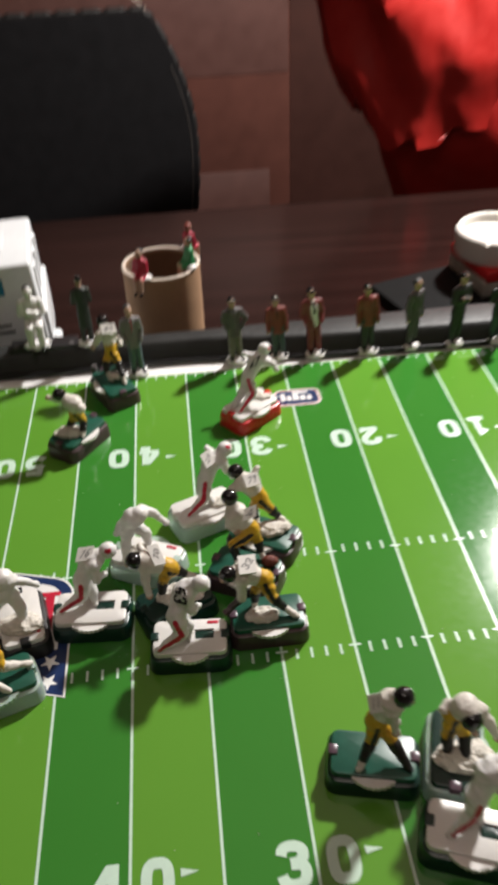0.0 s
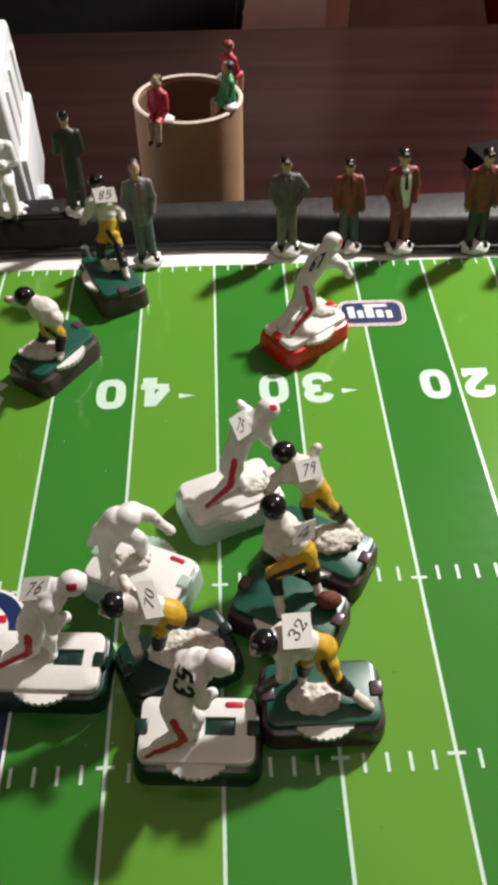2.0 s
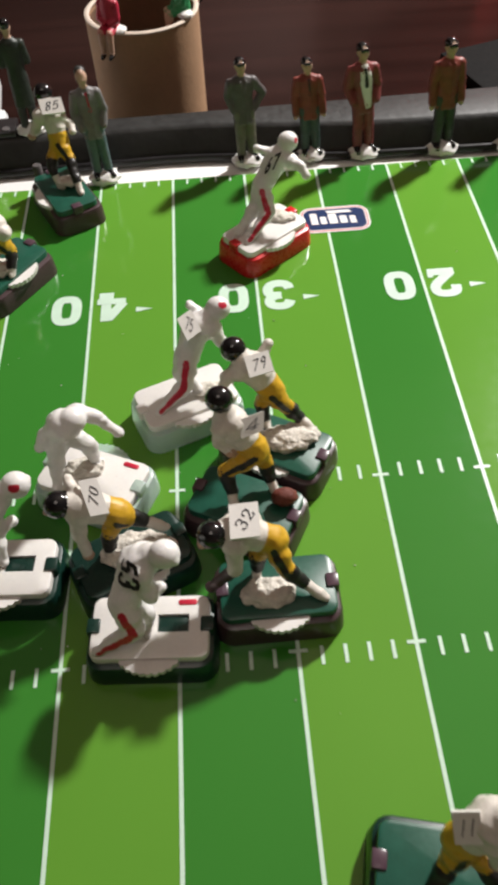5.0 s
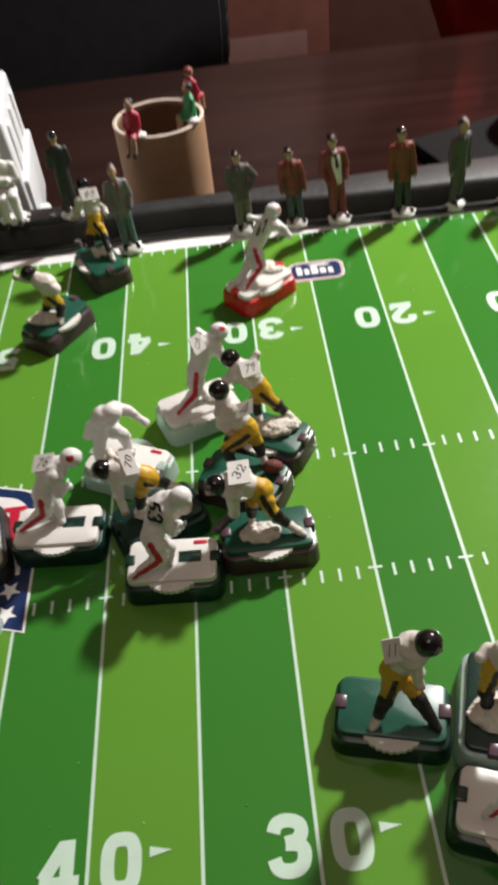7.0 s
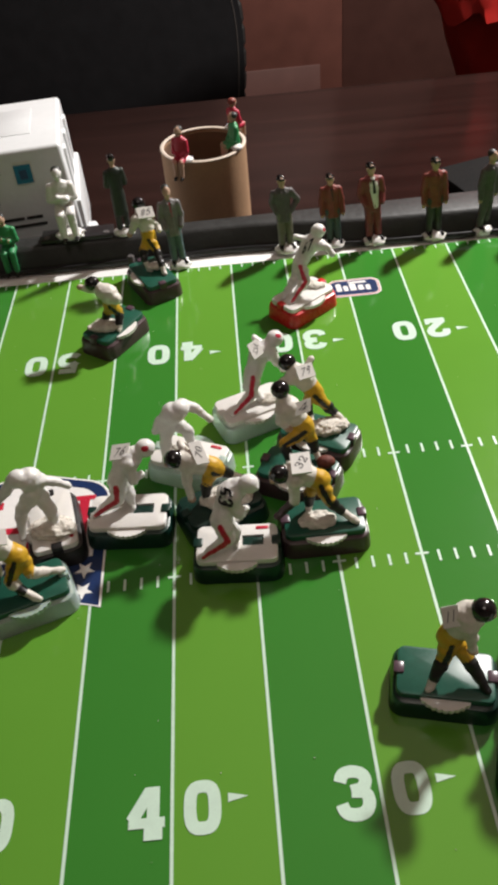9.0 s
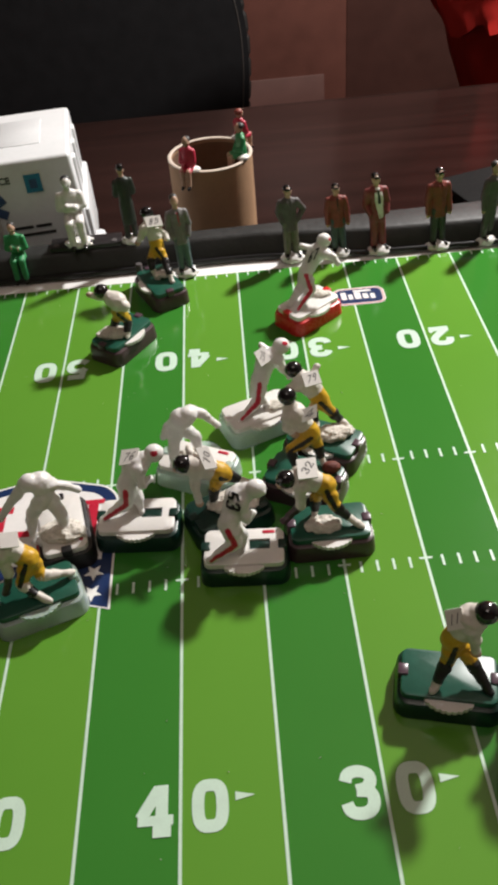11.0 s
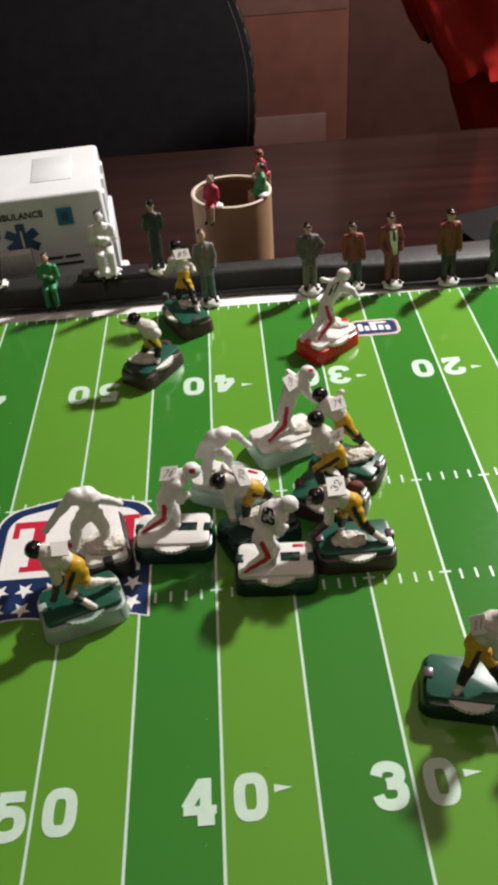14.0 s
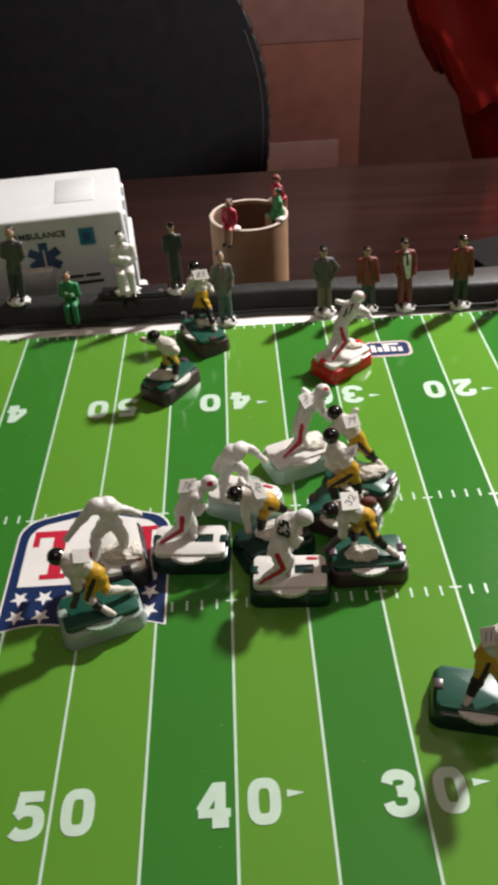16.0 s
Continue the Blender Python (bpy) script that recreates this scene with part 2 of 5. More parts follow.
def limb(bm, a, b, ra, rb, mi=0, seg=12, cap=4, squash=1.0):
    """A tapered rod with round ends."""
    a, b = Vector(a), Vector(b)
    ax = b - a
    ln = ax.length
    q = (ax if ln > 1e-6 else Vector((0, 0, 1))).to_track_quat("Z", "Y").to_matrix()
    prof = []
    for i in range(cap + 1):
        t = -math.pi / 2 + i * math.pi / 2 / cap
        prof.append((ra * math.sin(t), ra * math.cos(t)))
    for i in range(cap + 1):
        t = i * math.pi / 2 / cap
        prof.append((ln + rb * math.sin(t), rb * math.cos(t)))
    rows = []
    for z, r in prof:
        if r < 1e-4:
            rows.append([bm.verts.new(a + q @ Vector((0, 0, z)))])
        else:
            rows.append([bm.verts.new(a + q @ Vector((r * math.cos(k * math.tau / seg), r * squash * math.sin(k * math.tau / seg), z))) for k in range(seg)])
    for p, n in zip(rows, rows[1:]):
        for k in range(seg):
            l = (k + 1) % seg
            if len(p) == 1:
                f = bm.faces.new((p[0], n[l], n[k]))
            elif len(n) == 1:
                f = bm.faces.new((p[k], p[l], n[0]))
            else:
                f = bm.faces.new((p[k], p[l], n[l], n[k]))
            f.material_index = mi


def ball(bm, c, r, mi=0, s=(1, 1, 1), rough=0.0, seg=16):
    t = bmesh.new()
    bmesh.ops.create_uvsphere(t, u_segments=seg, v_segments=seg * 2 // 3, radius=1.0)
    for v in t.verts:
        k = 1 + rough * noise.noise(Vector(v.co) * 2.7 + Vector(c) * 0.37)
        v.co = Vector(c) + Vector((v.co.x * s[0], v.co.y * s[1], v.co.z * s[2])) * r * k
    stamp(bm, t, mi)


def near_line(p, a, b):
    d = b - a
    k = min(1.0, max(0.0, (p - a).dot(d) / max(d.length_squared, 1e-9)))
    return (p - a - d * k).length


def fuse(bm, voxel=0.45, passes=2, folds=0.0, strokes=(), lumpy=None, calm=None):
    """Melt overlapping rods and balls into one moulding, keep each zone's paint, add cloth folds and painted strokes."""
    bm.faces.ensure_lookup_table()
    for i, f in enumerate(bm.faces):
        f.index = i
    tree = BVHTree.FromBMesh(bm)
    paint = [f.material_index for f in bm.faces]
    me = bpy.data.meshes.new("melt")
    bm.to_mesh(me)
    bm.free()
    ob = new("melt", me)
    mod = ob.modifiers.new("melt", "REMESH")
    mod.mode, mod.voxel_size = "VOXEL", voxel
    me2 = bpy.data.meshes.new_from_object(ob.evaluated_get(bpy.context.evaluated_depsgraph_get()))
    bpy.data.objects.remove(ob)
    out = bmesh.new()
    out.from_mesh(me2)
    for junk in (me, me2):
        bpy.data.meshes.remove(junk)
    for _ in range(passes):
        bmesh.ops.smooth_vert(out, verts=out.verts, factor=0.5, use_axis_x=True, use_axis_y=True, use_axis_z=True)
    out.normal_update()
    moves = []
    for f in out.faces:
        c = f.calc_center_median()
        f.material_index = paint[tree.find_nearest(c)[2]]
        for a, b, r, mi in strokes:
            if near_line(c, a, b) < r * (1 + 0.25 * noise.noise(c * 0.35)):
                f.material_index = mi
    for v in out.verts:
        mi = v.link_faces[0].material_index if v.link_faces else 0
        p = v.co
        if mi == lumpy:
            k = 0.9 * noise.noise(p * 0.3) + 0.45 * noise.noise(p * 0.8)
        else:
            q = Vector((p.x * 0.16, p.y * 0.16, p.z * 0.26))
            k = folds * (0.3 - 1.2 * abs(noise.noise(q)) + 0.4 * noise.noise(q * 2.1 + Vector((5, 1, 2))))
            if calm is not None:
                k *= min(1.0, max(0.0, ((p - calm).length - 4.8) / 2.0))
        moves.append((v, v.normal * k))
    for v, d in moves:
        v.co += d
    return out


def edge_tube(bm, pts, radius, seg=8):
    """One closed tube along pts; radius(i) may swell and shrink."""
    rows = []
    P = [Vector(p) for p in pts]
    for i, p in enumerate(P):
        d = (P[min(i + 1, len(P) - 1)] - P[max(i - 1, 0)]).normalized()
        a = Vector((0, 1, 0))
        b = d.cross(a).normalized()
        rows.append([bm.verts.new(p + (a * math.cos(k * math.tau / seg) + b * math.sin(k * math.tau / seg)) * radius(i)) for k in range(seg)])
    for p, n in zip(rows, rows[1:]):
        for k in range(seg):
            l = (k + 1) % seg
            bm.faces.new((p[k], p[l], n[l], n[k]))
    bm.faces.new(rows[0][::-1])
    bm.faces.new(rows[-1])


def lathe(bm, prof, mi=0, seg=40, c=(0, 0, 0), closed=False):
    rows = [[bm.verts.new((c[0] + r * math.cos(k * math.tau / seg), c[1] + r * math.sin(k * math.tau / seg), c[2] + z)) for k in range(seg)] for r, z in prof]
    pairs = list(zip(rows, rows[1:])) + ([(rows[-1], rows[0])] if closed else [])
    for p, n in pairs:
        for k in range(seg):
            l = (k + 1) % seg
            bm.faces.new((p[k], p[l], n[l], n[k])).material_index = mi
    if not closed:
        bm.faces.new(rows[0][::-1]).material_index = mi
        bm.faces.new(rows[-1]).material_index = mi


def poly(bm, pts, z, mi=0):
    bm.faces.new([bm.verts.new((x, y, z)) for x, y in pts]).material_index = mi


# figures as strokes in a cell one wide and one high
STROKES = {
    "0": [([(0.5 + 0.34 * math.copysign(abs(math.sin(a * math.tau / 28)) ** 0.62, math.sin(a * math.tau / 28)), 0.5 + 0.40 * math.copysign(abs(math.cos(a * math.tau / 28)) ** 0.7, math.cos(a * math.tau / 28))) for a in range(28)], True)],
    "I": [([(0.5, 0.05), (0.5, 0.95)], False)],
    "1": [([(0.2, 0.74), (0.52, 0.93), (0.52, 0.0)], False), ([(0.12, 0.06), (0.92, 0.06)], False)],
    "2": [([(0.14, 0.62), (0.16, 0.86), (0.5, 0.93), (0.84, 0.86), (0.86, 0.62), (0.55, 0.38), (0.2, 0.14)], False), ([(0.06, 0.105), (0.96, 0.105)], False), ([(0.90, 0.10), (0.90, 0.30)], False)],
    "3": [([(0.12, 0.72), (0.2, 0.88), (0.48, 0.93), (0.78, 0.86), (0.84, 0.7), (0.7, 0.56), (0.4, 0.53)], False), ([(0.4, 0.53), (0.8, 0.5), (0.86, 0.3), (0.74, 0.12), (0.45, 0.07), (0.16, 0.13), (0.1, 0.3)], False)],
    "4": [([(0.68, 0.0), (0.68, 0.98)], False), ([(0.6, 0.92), (0.1, 0.34)], False), ([(0.02, 0.29), (1.0, 0.29)], False), ([(0.44, 0.09), (0.94, 0.09)], False)],
    "5": [([(0.14, 0.47), (0.3, 0.58), (0.62, 0.6), (0.86, 0.5), (0.88, 0.16), (0.6, 0.06), (0.3, 0.06), (0.1, 0.16)], False), ([(0.92, 0.9), (0.14, 0.9)], False), ([(0.26, 0.92), (0.22, 0.5)], False)],
    "6": [([(0.8, 0.93), (0.4, 0.75), (0.16, 0.4), (0.25, 0.12), (0.55, 0.06), (0.84, 0.2), (0.78, 0.45), (0.5, 0.52), (0.2, 0.36)], False)],
    "7": [([(0.08, 0.9), (0.9, 0.9), (0.42, 0.0)], False)],
    "8": [([(0.5, 0.95), (0.2, 0.85), (0.22, 0.64), (0.78, 0.4), (0.8, 0.16), (0.5, 0.04), (0.2, 0.16), (0.24, 0.4), (0.76, 0.64), (0.8, 0.85)], True)],
    "9": [([(0.8, 0.75), (0.5, 0.93), (0.2, 0.8), (0.22, 0.6), (0.5, 0.5), (0.8, 0.75), (0.74, 0.3), (0.6, 0.0)], False)],
}


def stroke(bm, pts, width, closed, place, mi=0):
    """A flat ribbon along pts; place(x, y) gives the spot in space."""
    n = len(pts)
    P = [Vector(p) for p in pts]
    rows = []
    for i in range(n):
        a = P[(i - 1) % n] if closed or i else P[i]
        b = P[(i + 1) % n] if closed or i < n - 1 else P[i]
        d0 = (P[i] - a).normalized() if (P[i] - a).length else (b - P[i]).normalized()
        d1 = (b - P[i]).normalized() if (b - P[i]).length else d0
        t = d0 + d1
        t = t.normalized() if t.length > 1e-3 else d0
        nrm = Vector((-t.y, t.x))
        k = width / 2 / max(0.62, nrm.dot(Vector((-d0.y, d0.x))))
        rows.append((P[i] + nrm * k, P[i] - nrm * k))
    V = [(bm.verts.new(place(*l)), bm.verts.new(place(*r))) for l, r in rows]
    for i in range(n if closed else n - 1):
        a, b = V[i], V[(i + 1) % n]
        bm.faces.new((a[0], a[1], b[1], b[0])).material_index = mi


def rounded(pts):
    """Cut the corners of an open stroke twice, keeping its ends."""
    for _ in range(2):
        out = [pts[0]]
        for a, b in zip(pts, pts[1:]):
            out += [(a[0] * 0.75 + b[0] * 0.25, a[1] * 0.75 + b[1] * 0.25), (a[0] * 0.25 + b[0] * 0.75, a[1] * 0.25 + b[1] * 0.75)]
        pts = out + [pts[-1]]
    return pts


def digits(bm, text, width, place, mi=0, gap=0.16):
    """Digits across a unit square, from the left."""
    n = len(text)
    w = (1 - gap * (n - 1)) / n
    for i, ch in enumerate(text):
        x0 = i * (w + gap)
        for j, (pts, closed) in enumerate(STROKES[ch]):
            stroke(bm, [(x0 + p[0] * w, p[1]) for p in pts], width, closed, place, mi)


# ---- the setting ----
def plain(name, c, s, material, label, category, bev=0.0):
    bm = bmesh.new()
    box(bm, c, s, 0, bev)
    return tagged(finish(name, bm, material, smooth=bool(bev)), label, category, kind="structure")


FLOOR_Z, TABLE_Z = -0.80, -0.05
plain("floor", (0, 0.2, FLOOR_Z - 0.05), (4.4, 4.4, 0.1), M_FLOOR, "dark brown wooden floor of a dim room", "floor")
plain("ceiling", (0, 0.2, 1.75), (4.4, 4.4, 0.1), M_PLAIN, "plain dim ceiling of the room", "ceiling")
plain("wall_north", (0, 2.25, 0.45), (4.4, 0.1, 2.5), M_WALL, "brown wall behind the table", "wall")
plain("wall_south", (0, -1.95, 0.45), (4.4, 0.1, 2.5), M_PLAIN, "plain wall behind the camera", "wall")
plain("wall_west", (-2.25, 0.15, 0.45), (0.1, 4.1, 2.5), M_PLAIN, "plain wall at the side", "wall")
plain("wall_east", (2.25, 0.15, 0.45), (0.1, 4.1, 2.5), M_PLAIN, "plain wall at the side", "wall")

# dark table
table = holder("table", pose(0, 0.15, FLOOR_Z), "dark brown varnished wooden table under the game board", "table")
bm = bmesh.new()
box(bm, (0, 0, TABLE_Z - FLOOR_Z - 0.015), (1.7, 1.10, 0.03), 0, 0.004)
part("tabletop", bm, M_TABLE, table)
for sx in (-1, 1):
    for sy in (-1, 1):
        bm = bmesh.new()
        limb(bm, (sx * 0.78, sy * 0.48, 0.03), (sx * 0.78, sy * 0.48, 0.70), 0.025, 0.035)
        part("leg", bm, M_TABLE, table)

# ---- the game board ----
board = holder("game_board", pose(0, 0, TABLE_Z), "electric football game board with bright green printed field", "board game")
B = -TABLE_Z  # height of the playing surface above the table
FIELD_Y, EDGE_X = 0.2375, 0.456
bm = bmesh.new()
box(bm, (0, 0, (B - 0.003) / 2), (0.96, 0.56, B - 0.003), 0, 0.003)
part("frame", bm, M_FRAME, board, "black painted metal frame")
bm = bmesh.new()
box(bm, (0, 0, B - 0.0022), (0.94, 0.530, 0.0014), 0)
part("border", bm, M_BORDER, board, "white printed border", smooth=False)
bm = bmesh.new()
box(bm, (0, 0, B - 0.0008), (2 * EDGE_X, 2 * FIELD_Y, 0.0014), 0)
field = part("field_sheet", bm, M_TURF, board, "glossy printed turf in two greens", smooth=False)
PRINT_Z = B - 0.0001 + 0.00012

for i in range(-10, 11):
    bm = bmesh.new()
    w = 0.00065
    poly(bm, [(i * YARD5 - w, -FIELD_Y), (i * YARD5 + w, -FIELD_Y), (i * YARD5 + w, FIELD_Y), (i * YARD5 - w, FIELD_Y)], PRINT_Z)
    part("yard_line", bm, M_PRINT, field, smooth=False)

# yard ticks: too many to pick apart, one printed layer
bm = bmesh.new()
z = PRINT_Z + 0.00005


def tick(x, y0, y1, w):
    poly(bm, [(x - w, min(y0, y1)), (x + w, min(y0, y1)), (x + w, max(y0, y1)), (x - w, max(y0, y1))], z)


for k in range(-50, 51):
    x = k * YARD5 / 5
    for s in (-1, 1):
        if k % 5:
            tick(x, s * 0.0322, s * 0.0385, 0.0006)
            tick(x, s * 0.2325, s * 0.2370, 0.0005)
        else:
            tick(x, s * 0.0328, s * 0.0340, 0.0030)
tagged(part("tick_print", bm, M_PRINT, field, smooth=False), kind="stuff")


def field_number(i, side):
    """Two block digits either side of a yard line, with the pointer towards the goal."""
    text = str(50 - 10 * abs(i) // 2)
    bm = bmesh.new()
    wd, h, yc = 0.0134, 0.0188, 0.1386
    turn = 1 if side < 0 else -1
    for j, ch in enumerate(text):
        x0 = (-0.0160 if j == 0 else 0.0044)
        for q, (pts, closed) in enumerate(STROKES[ch]):
            zz = PRINT_Z + 0.0001 + q * 0.00004
            pts = rounded(pts) if ch in "235" and len(pts) > 5 else pts
            thick = 0.0024 if (ch, q) in (("2", 2),) else (0.0036 if (ch, q) in (("5", 2), ("4", 2)) else 0.0046)
            stroke(bm, [(p[0] * wd, p[1] * h) for p in pts], thick, closed, lambda x, y: (i * YARD5 + turn * (x0 + x), side * yc + turn * (y - h / 2), zz))
    part("field_number", bm, M_PRINT, field, text + " in white block figures", smooth=False)
    if i:
        bm = bmesh.new()
        d = 1 if i > 0 else -1
        x = i * YARD5
        poly(bm, [(x + d * 0.0205, side * 0.136 - 0.0017), (x + d * 0.0280, side * 0.136), (x + d * 0.0205, side * 0.136 + 0.0017)], PRINT_Z + 0.0001)
        part("pointer", bm, M_PRINT, field, smooth=False)


for i in range(-8, 9, 2):
    for side in (-1, 1):
        field_number(i, side)

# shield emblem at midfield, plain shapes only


def shield(k):
    """Outline of the shield scaled by k towards its middle."""
    pts = []
    for t in range(0, 9):  # two shallow scallops on the star side
        u = t / 8
        pts.append((-0.043 + 0.043 * u, -0.0465 + 0.0042 * math.sin(math.pi * u)))
    for t in range(1, 9):
        u = t / 8
        pts.append((0.043 * u, -0.0465 + 0.0042 * math.sin(math.pi * u)))
    for t in range(0, 7):
        a = radians(t * 13)
        pts.append((0.043 - 0.016 * (1 - math.cos(a)), 0.020 + 0.0155 * math.sin(a)))
    pts.append((0.0, 0.0435))
    for t in range(6, -1, -1):
        a = radians(t * 13)
        pts.append((-0.043 + 0.016 * (1 - math.cos(a)), 0.020 + 0.0155 * math.sin(a)))
    out = []
    for x, y in pts:
        yy = y + 0.003
        out.append((x * (1 - k / 0.043), yy * (1 - k / 0.045) - 0.003))
    return out


emblem_z = PRINT_Z + 0.0002
bm = bmesh.new()
poly(bm, shield(0.0), emblem_z, 0)
poly(bm, shield(0.0011), emblem_z + 0.00005, 1)
inner = [(x, y) for x, y in shield(0.0062) if y > -0.02]
poly(bm, [(-0.0368, -0.0165)] + [(0.0368, -0.0165)] + inner, emblem_z + 0.0001, 0)
# red blocks
RB = [(-0.0335, 0.0190, -0.0120, 0.0240), (-0.0335, 0.0120, -0.0300, 0.0195), (-0.0222, -0.0090, -0.0152, 0.0195), (-0.0262, -0.0120, -0.0125, -0.0085),
      (-0.0085, 0.0020, 0.0035, 0.0060), (0.0035, -0.0100, 0.0095, 0.0225), (-0.0085, -0.0120, 0.0115, -0.0075), (0.0015, 0.0215, 0.0115, 0.0245),
      (0.0150, -0.0110, 0.0185, 0.0225), (0.0135, 0.0215, 0.0210, 0.0245), (0.0275, -0.0110, 0.0325, 0.0205), (0.0245, 0.0205, 0.0355, 0.0235), (0.0240, -0.0125, 0.0335, -0.0095)]
for k, (x0, y0, x1, y1) in enumerate(RB):
    poly(bm, [(x0, y0), (x1, y0), (x1, y1), (x0, y1)], emblem_z + 0.00015 + k * 0.00002, 2)

poly(bm, [(0.0172, 0.0225), (0.0212, 0.0225), (0.0300, -0.0090), (0.0262, -0.0100)], emblem_z + 0.00042, 2)


def star(cx, cy, r):
    c = bm.verts.new((cx, cy, emblem_z + 0.00015))
    vs = [bm.verts.new((cx + (r if k % 2 == 0 else r * 0.42) * math.sin(k * math.pi / 5), cy - (r if k % 2 == 0 else r * 0.42) * math.cos(k * math.pi / 5), emblem_z + 0.00015)) for k in range(10)]
    for k in range(10):
        bm.faces.new((c, vs[k], vs[(k + 1) % 10])).material_index = 0


for cx in (-0.0345, -0.0215, -0.0075, 0.0075, 0.0215, 0.0345):
    for cy in (-0.0245, -0.0365):
        star(cx * 0.98, cy, 0.0052)
part("shield_emblem", bm, [M_BORDER, M_NAVY, M_REDP], field, "navy, white and red shield with stars", smooth=False)


def lozenge(bm, cx, cy, w, h, r, z, mi):
    pts = []
    for sx, sy, a0 in ((1, 1, 0), (-1, 1, 90), (-1, -1, 180), (1, -1, 270)):
        for i in range(6):
            a = radians(a0 + i * 18)
            pts.append((cx + sx * (w / 2 - r) + r * math.cos(a), cy + sy * (h / 2 - r) + r * math.sin(a)))
    poly(bm, pts, z, mi)


for side in (1, -1):
    bm = bmesh.new()
    lx, ly = side * 0.1945, side * 0.192
    for k, (ins, mi) in enumerate(((0, 0), (0.0008, 2), (0.0014, 0), (0.0020, 1))):
        lozenge(bm, lx, ly, 0.0345 - 2 * ins, 0.0205 - 2 * ins, 0.006 - ins, emblem_z + k * 0.00005, mi)
    for x0, y0, w, h in ((-0.012, -0.004, 0.0035, 0.009), (-0.0072, -0.004, 0.003, 0.006), (-0.003, -0.004, 0.0042, 0.008), (0.0025, -0.004, 0.0036, 0.006), (0.0075, -0.0045, 0.003, 0.006), (-0.003, 0.0045, 0.012, 0.0022)):
        poly(bm, [(lx + x0, ly + y0), (lx + x0 + w, ly + y0), (lx + x0 + w * 0.9, ly + y0 + h), (lx + x0 - w * 0.1, ly + y0 + h)], emblem_z + 0.0003, 0)
    part("oval_emblem", bm, [M_BORDER, M_NAVY, M_REDP], field, "navy lozenge badge with white bars", smooth=False)

# dust specks lying on the sheet
bm = bmesh.new()
dust = random.Random(8)
for _ in range(90):
    cx, cy, r = dust.uniform(-0.12, 0.36), dust.uniform(-0.17, 0.23), dust.uniform(0.00012, 0.0003)
    a0 = dust.uniform(0, 6.28)
    ring = [bm.verts.new((cx + r * math.cos(a0 + k * 1.2566) * (1.6 if k % 2 else 0.9), cy + r * math.sin(a0 + k * 1.2566), PRINT_Z + 0.0002)) for k in range(5)]
    tip = bm.verts.new((cx, cy, PRINT_Z + 0.0005))
    for k in range(5):
        bm.faces.new((ring[k], ring[(k + 1) % 5], tip))
specks = finish("dust", bm, M_PAPER)
specks.location = board.location
tagged(specks, "scattered pale dust specks on the playing field", "dust", kind="stuff")

# black foam rail laid along the far border, slightly askew
rail = holder("sideline_rail", pose(0, 0, 0), "black foam rail lying along the far sideline", "rail")
RAIL_LINE = ((-0.5, 0.2495), (0.0, 0.2500), (0.12, 0.2535), (0.16, 0.2500), (0.21, 0.2440), (0.32, 0.2415), (0.6, 0.2410))


def RAIL_FRONT(x):
    for (x0, y0), (x1, y1) in zip(RAIL_LINE, RAIL_LINE[1:]):
        if x <= x1:
            return y0 + (y1 - y0) * (x - x0) / (x1 - x0)
    return RAIL_LINE[-1][1]


bm = bmesh.new()
ring_rows = []
for i in range(41):
    x = -0.36 + i * 0.0205
    f = RAIL_FRONT(x) + 0.0028
    bk = 0.2775 + 0.004 * max(0.0, x - 0.1) * 5
    wob = 0.0005 * noise.noise(Vector((x * 25, 0, 0)))
    sec = [(f + 0.001, 0.0002), (f, 0.0012), (f + 0.0002, 0.0034), (f + 0.0012, 0.0052 + wob), (f + 0.0062, 0.0138 + wob), (f + 0.0078, 0.0156 + wob), (f + 0.0096, 0.0161 + wob), (bk - 0.003, 0.0162 + wob), (bk - 0.0008, 0.0152), (bk, 0.0130), (bk, 0.0002)]
    ring_rows.append([bm.verts.new((x, y, zz)) for y, zz in sec])
for p, n in zip(ring_rows, ring_rows[1:]):
    for k in range(len(p)):
        l = (k + 1) % len(p)
        bm.faces.new((p[k], p[l], n[l], n[k]))
bm.faces.new(ring_rows[0])
bm.faces.new(ring_rows[-1][::-1])
part("rail_body", bm, M_RAIL, rail)
bm = bmesh.new()
ring_rows = []
for i in range(41):
    x = -0.36 + i * 0.0205
    f = RAIL_FRONT(x)
    sec = [(f, 0.0002), (f, 0.0026), (f + 0.0006, 0.0034), (f + 0.0024, 0.0034), (f + 0.0024, 0.0002)]
    ring_rows.append([bm.verts.new((x, y, zz)) for y, zz in sec])
for p, n in zip(ring_rows, ring_rows[1:]):
    for k in range(len(p)):
        l = (k + 1) % len(p)
        bm.faces.new((p[k], p[l], n[l], n[k]))
bm.faces.new(ring_rows[0])
bm.faces.new(ring_rows[-1][::-1])
part("rail_lip", bm, M_FRAME, rail, "glossy black lower lip")
# small black switch block fixed against the rail
switch = holder("switch_block", pose(0.006, 0.2695, 0.0164, 0, 0, 1), "small black switch block on the rail", "switch")
bm = bmesh.new()
box(bm, (0, 0, 0.0016), (0.052, 0.0160, 0.0032), 0, 0.0008)
part("block_body", bm, M_FRAME, switch)
for sx in (-1, 1):
    bm = bmesh.new()
    lathe(bm, [(0.0022, 0.0), (0.0022, 0.0006), (0.0014, 0.0008)], seg=14, c=(sx * 0.021, -0.0045, 0.0032))
    part("screw", bm, M_GREY, switch)

# ---- playing pieces ----


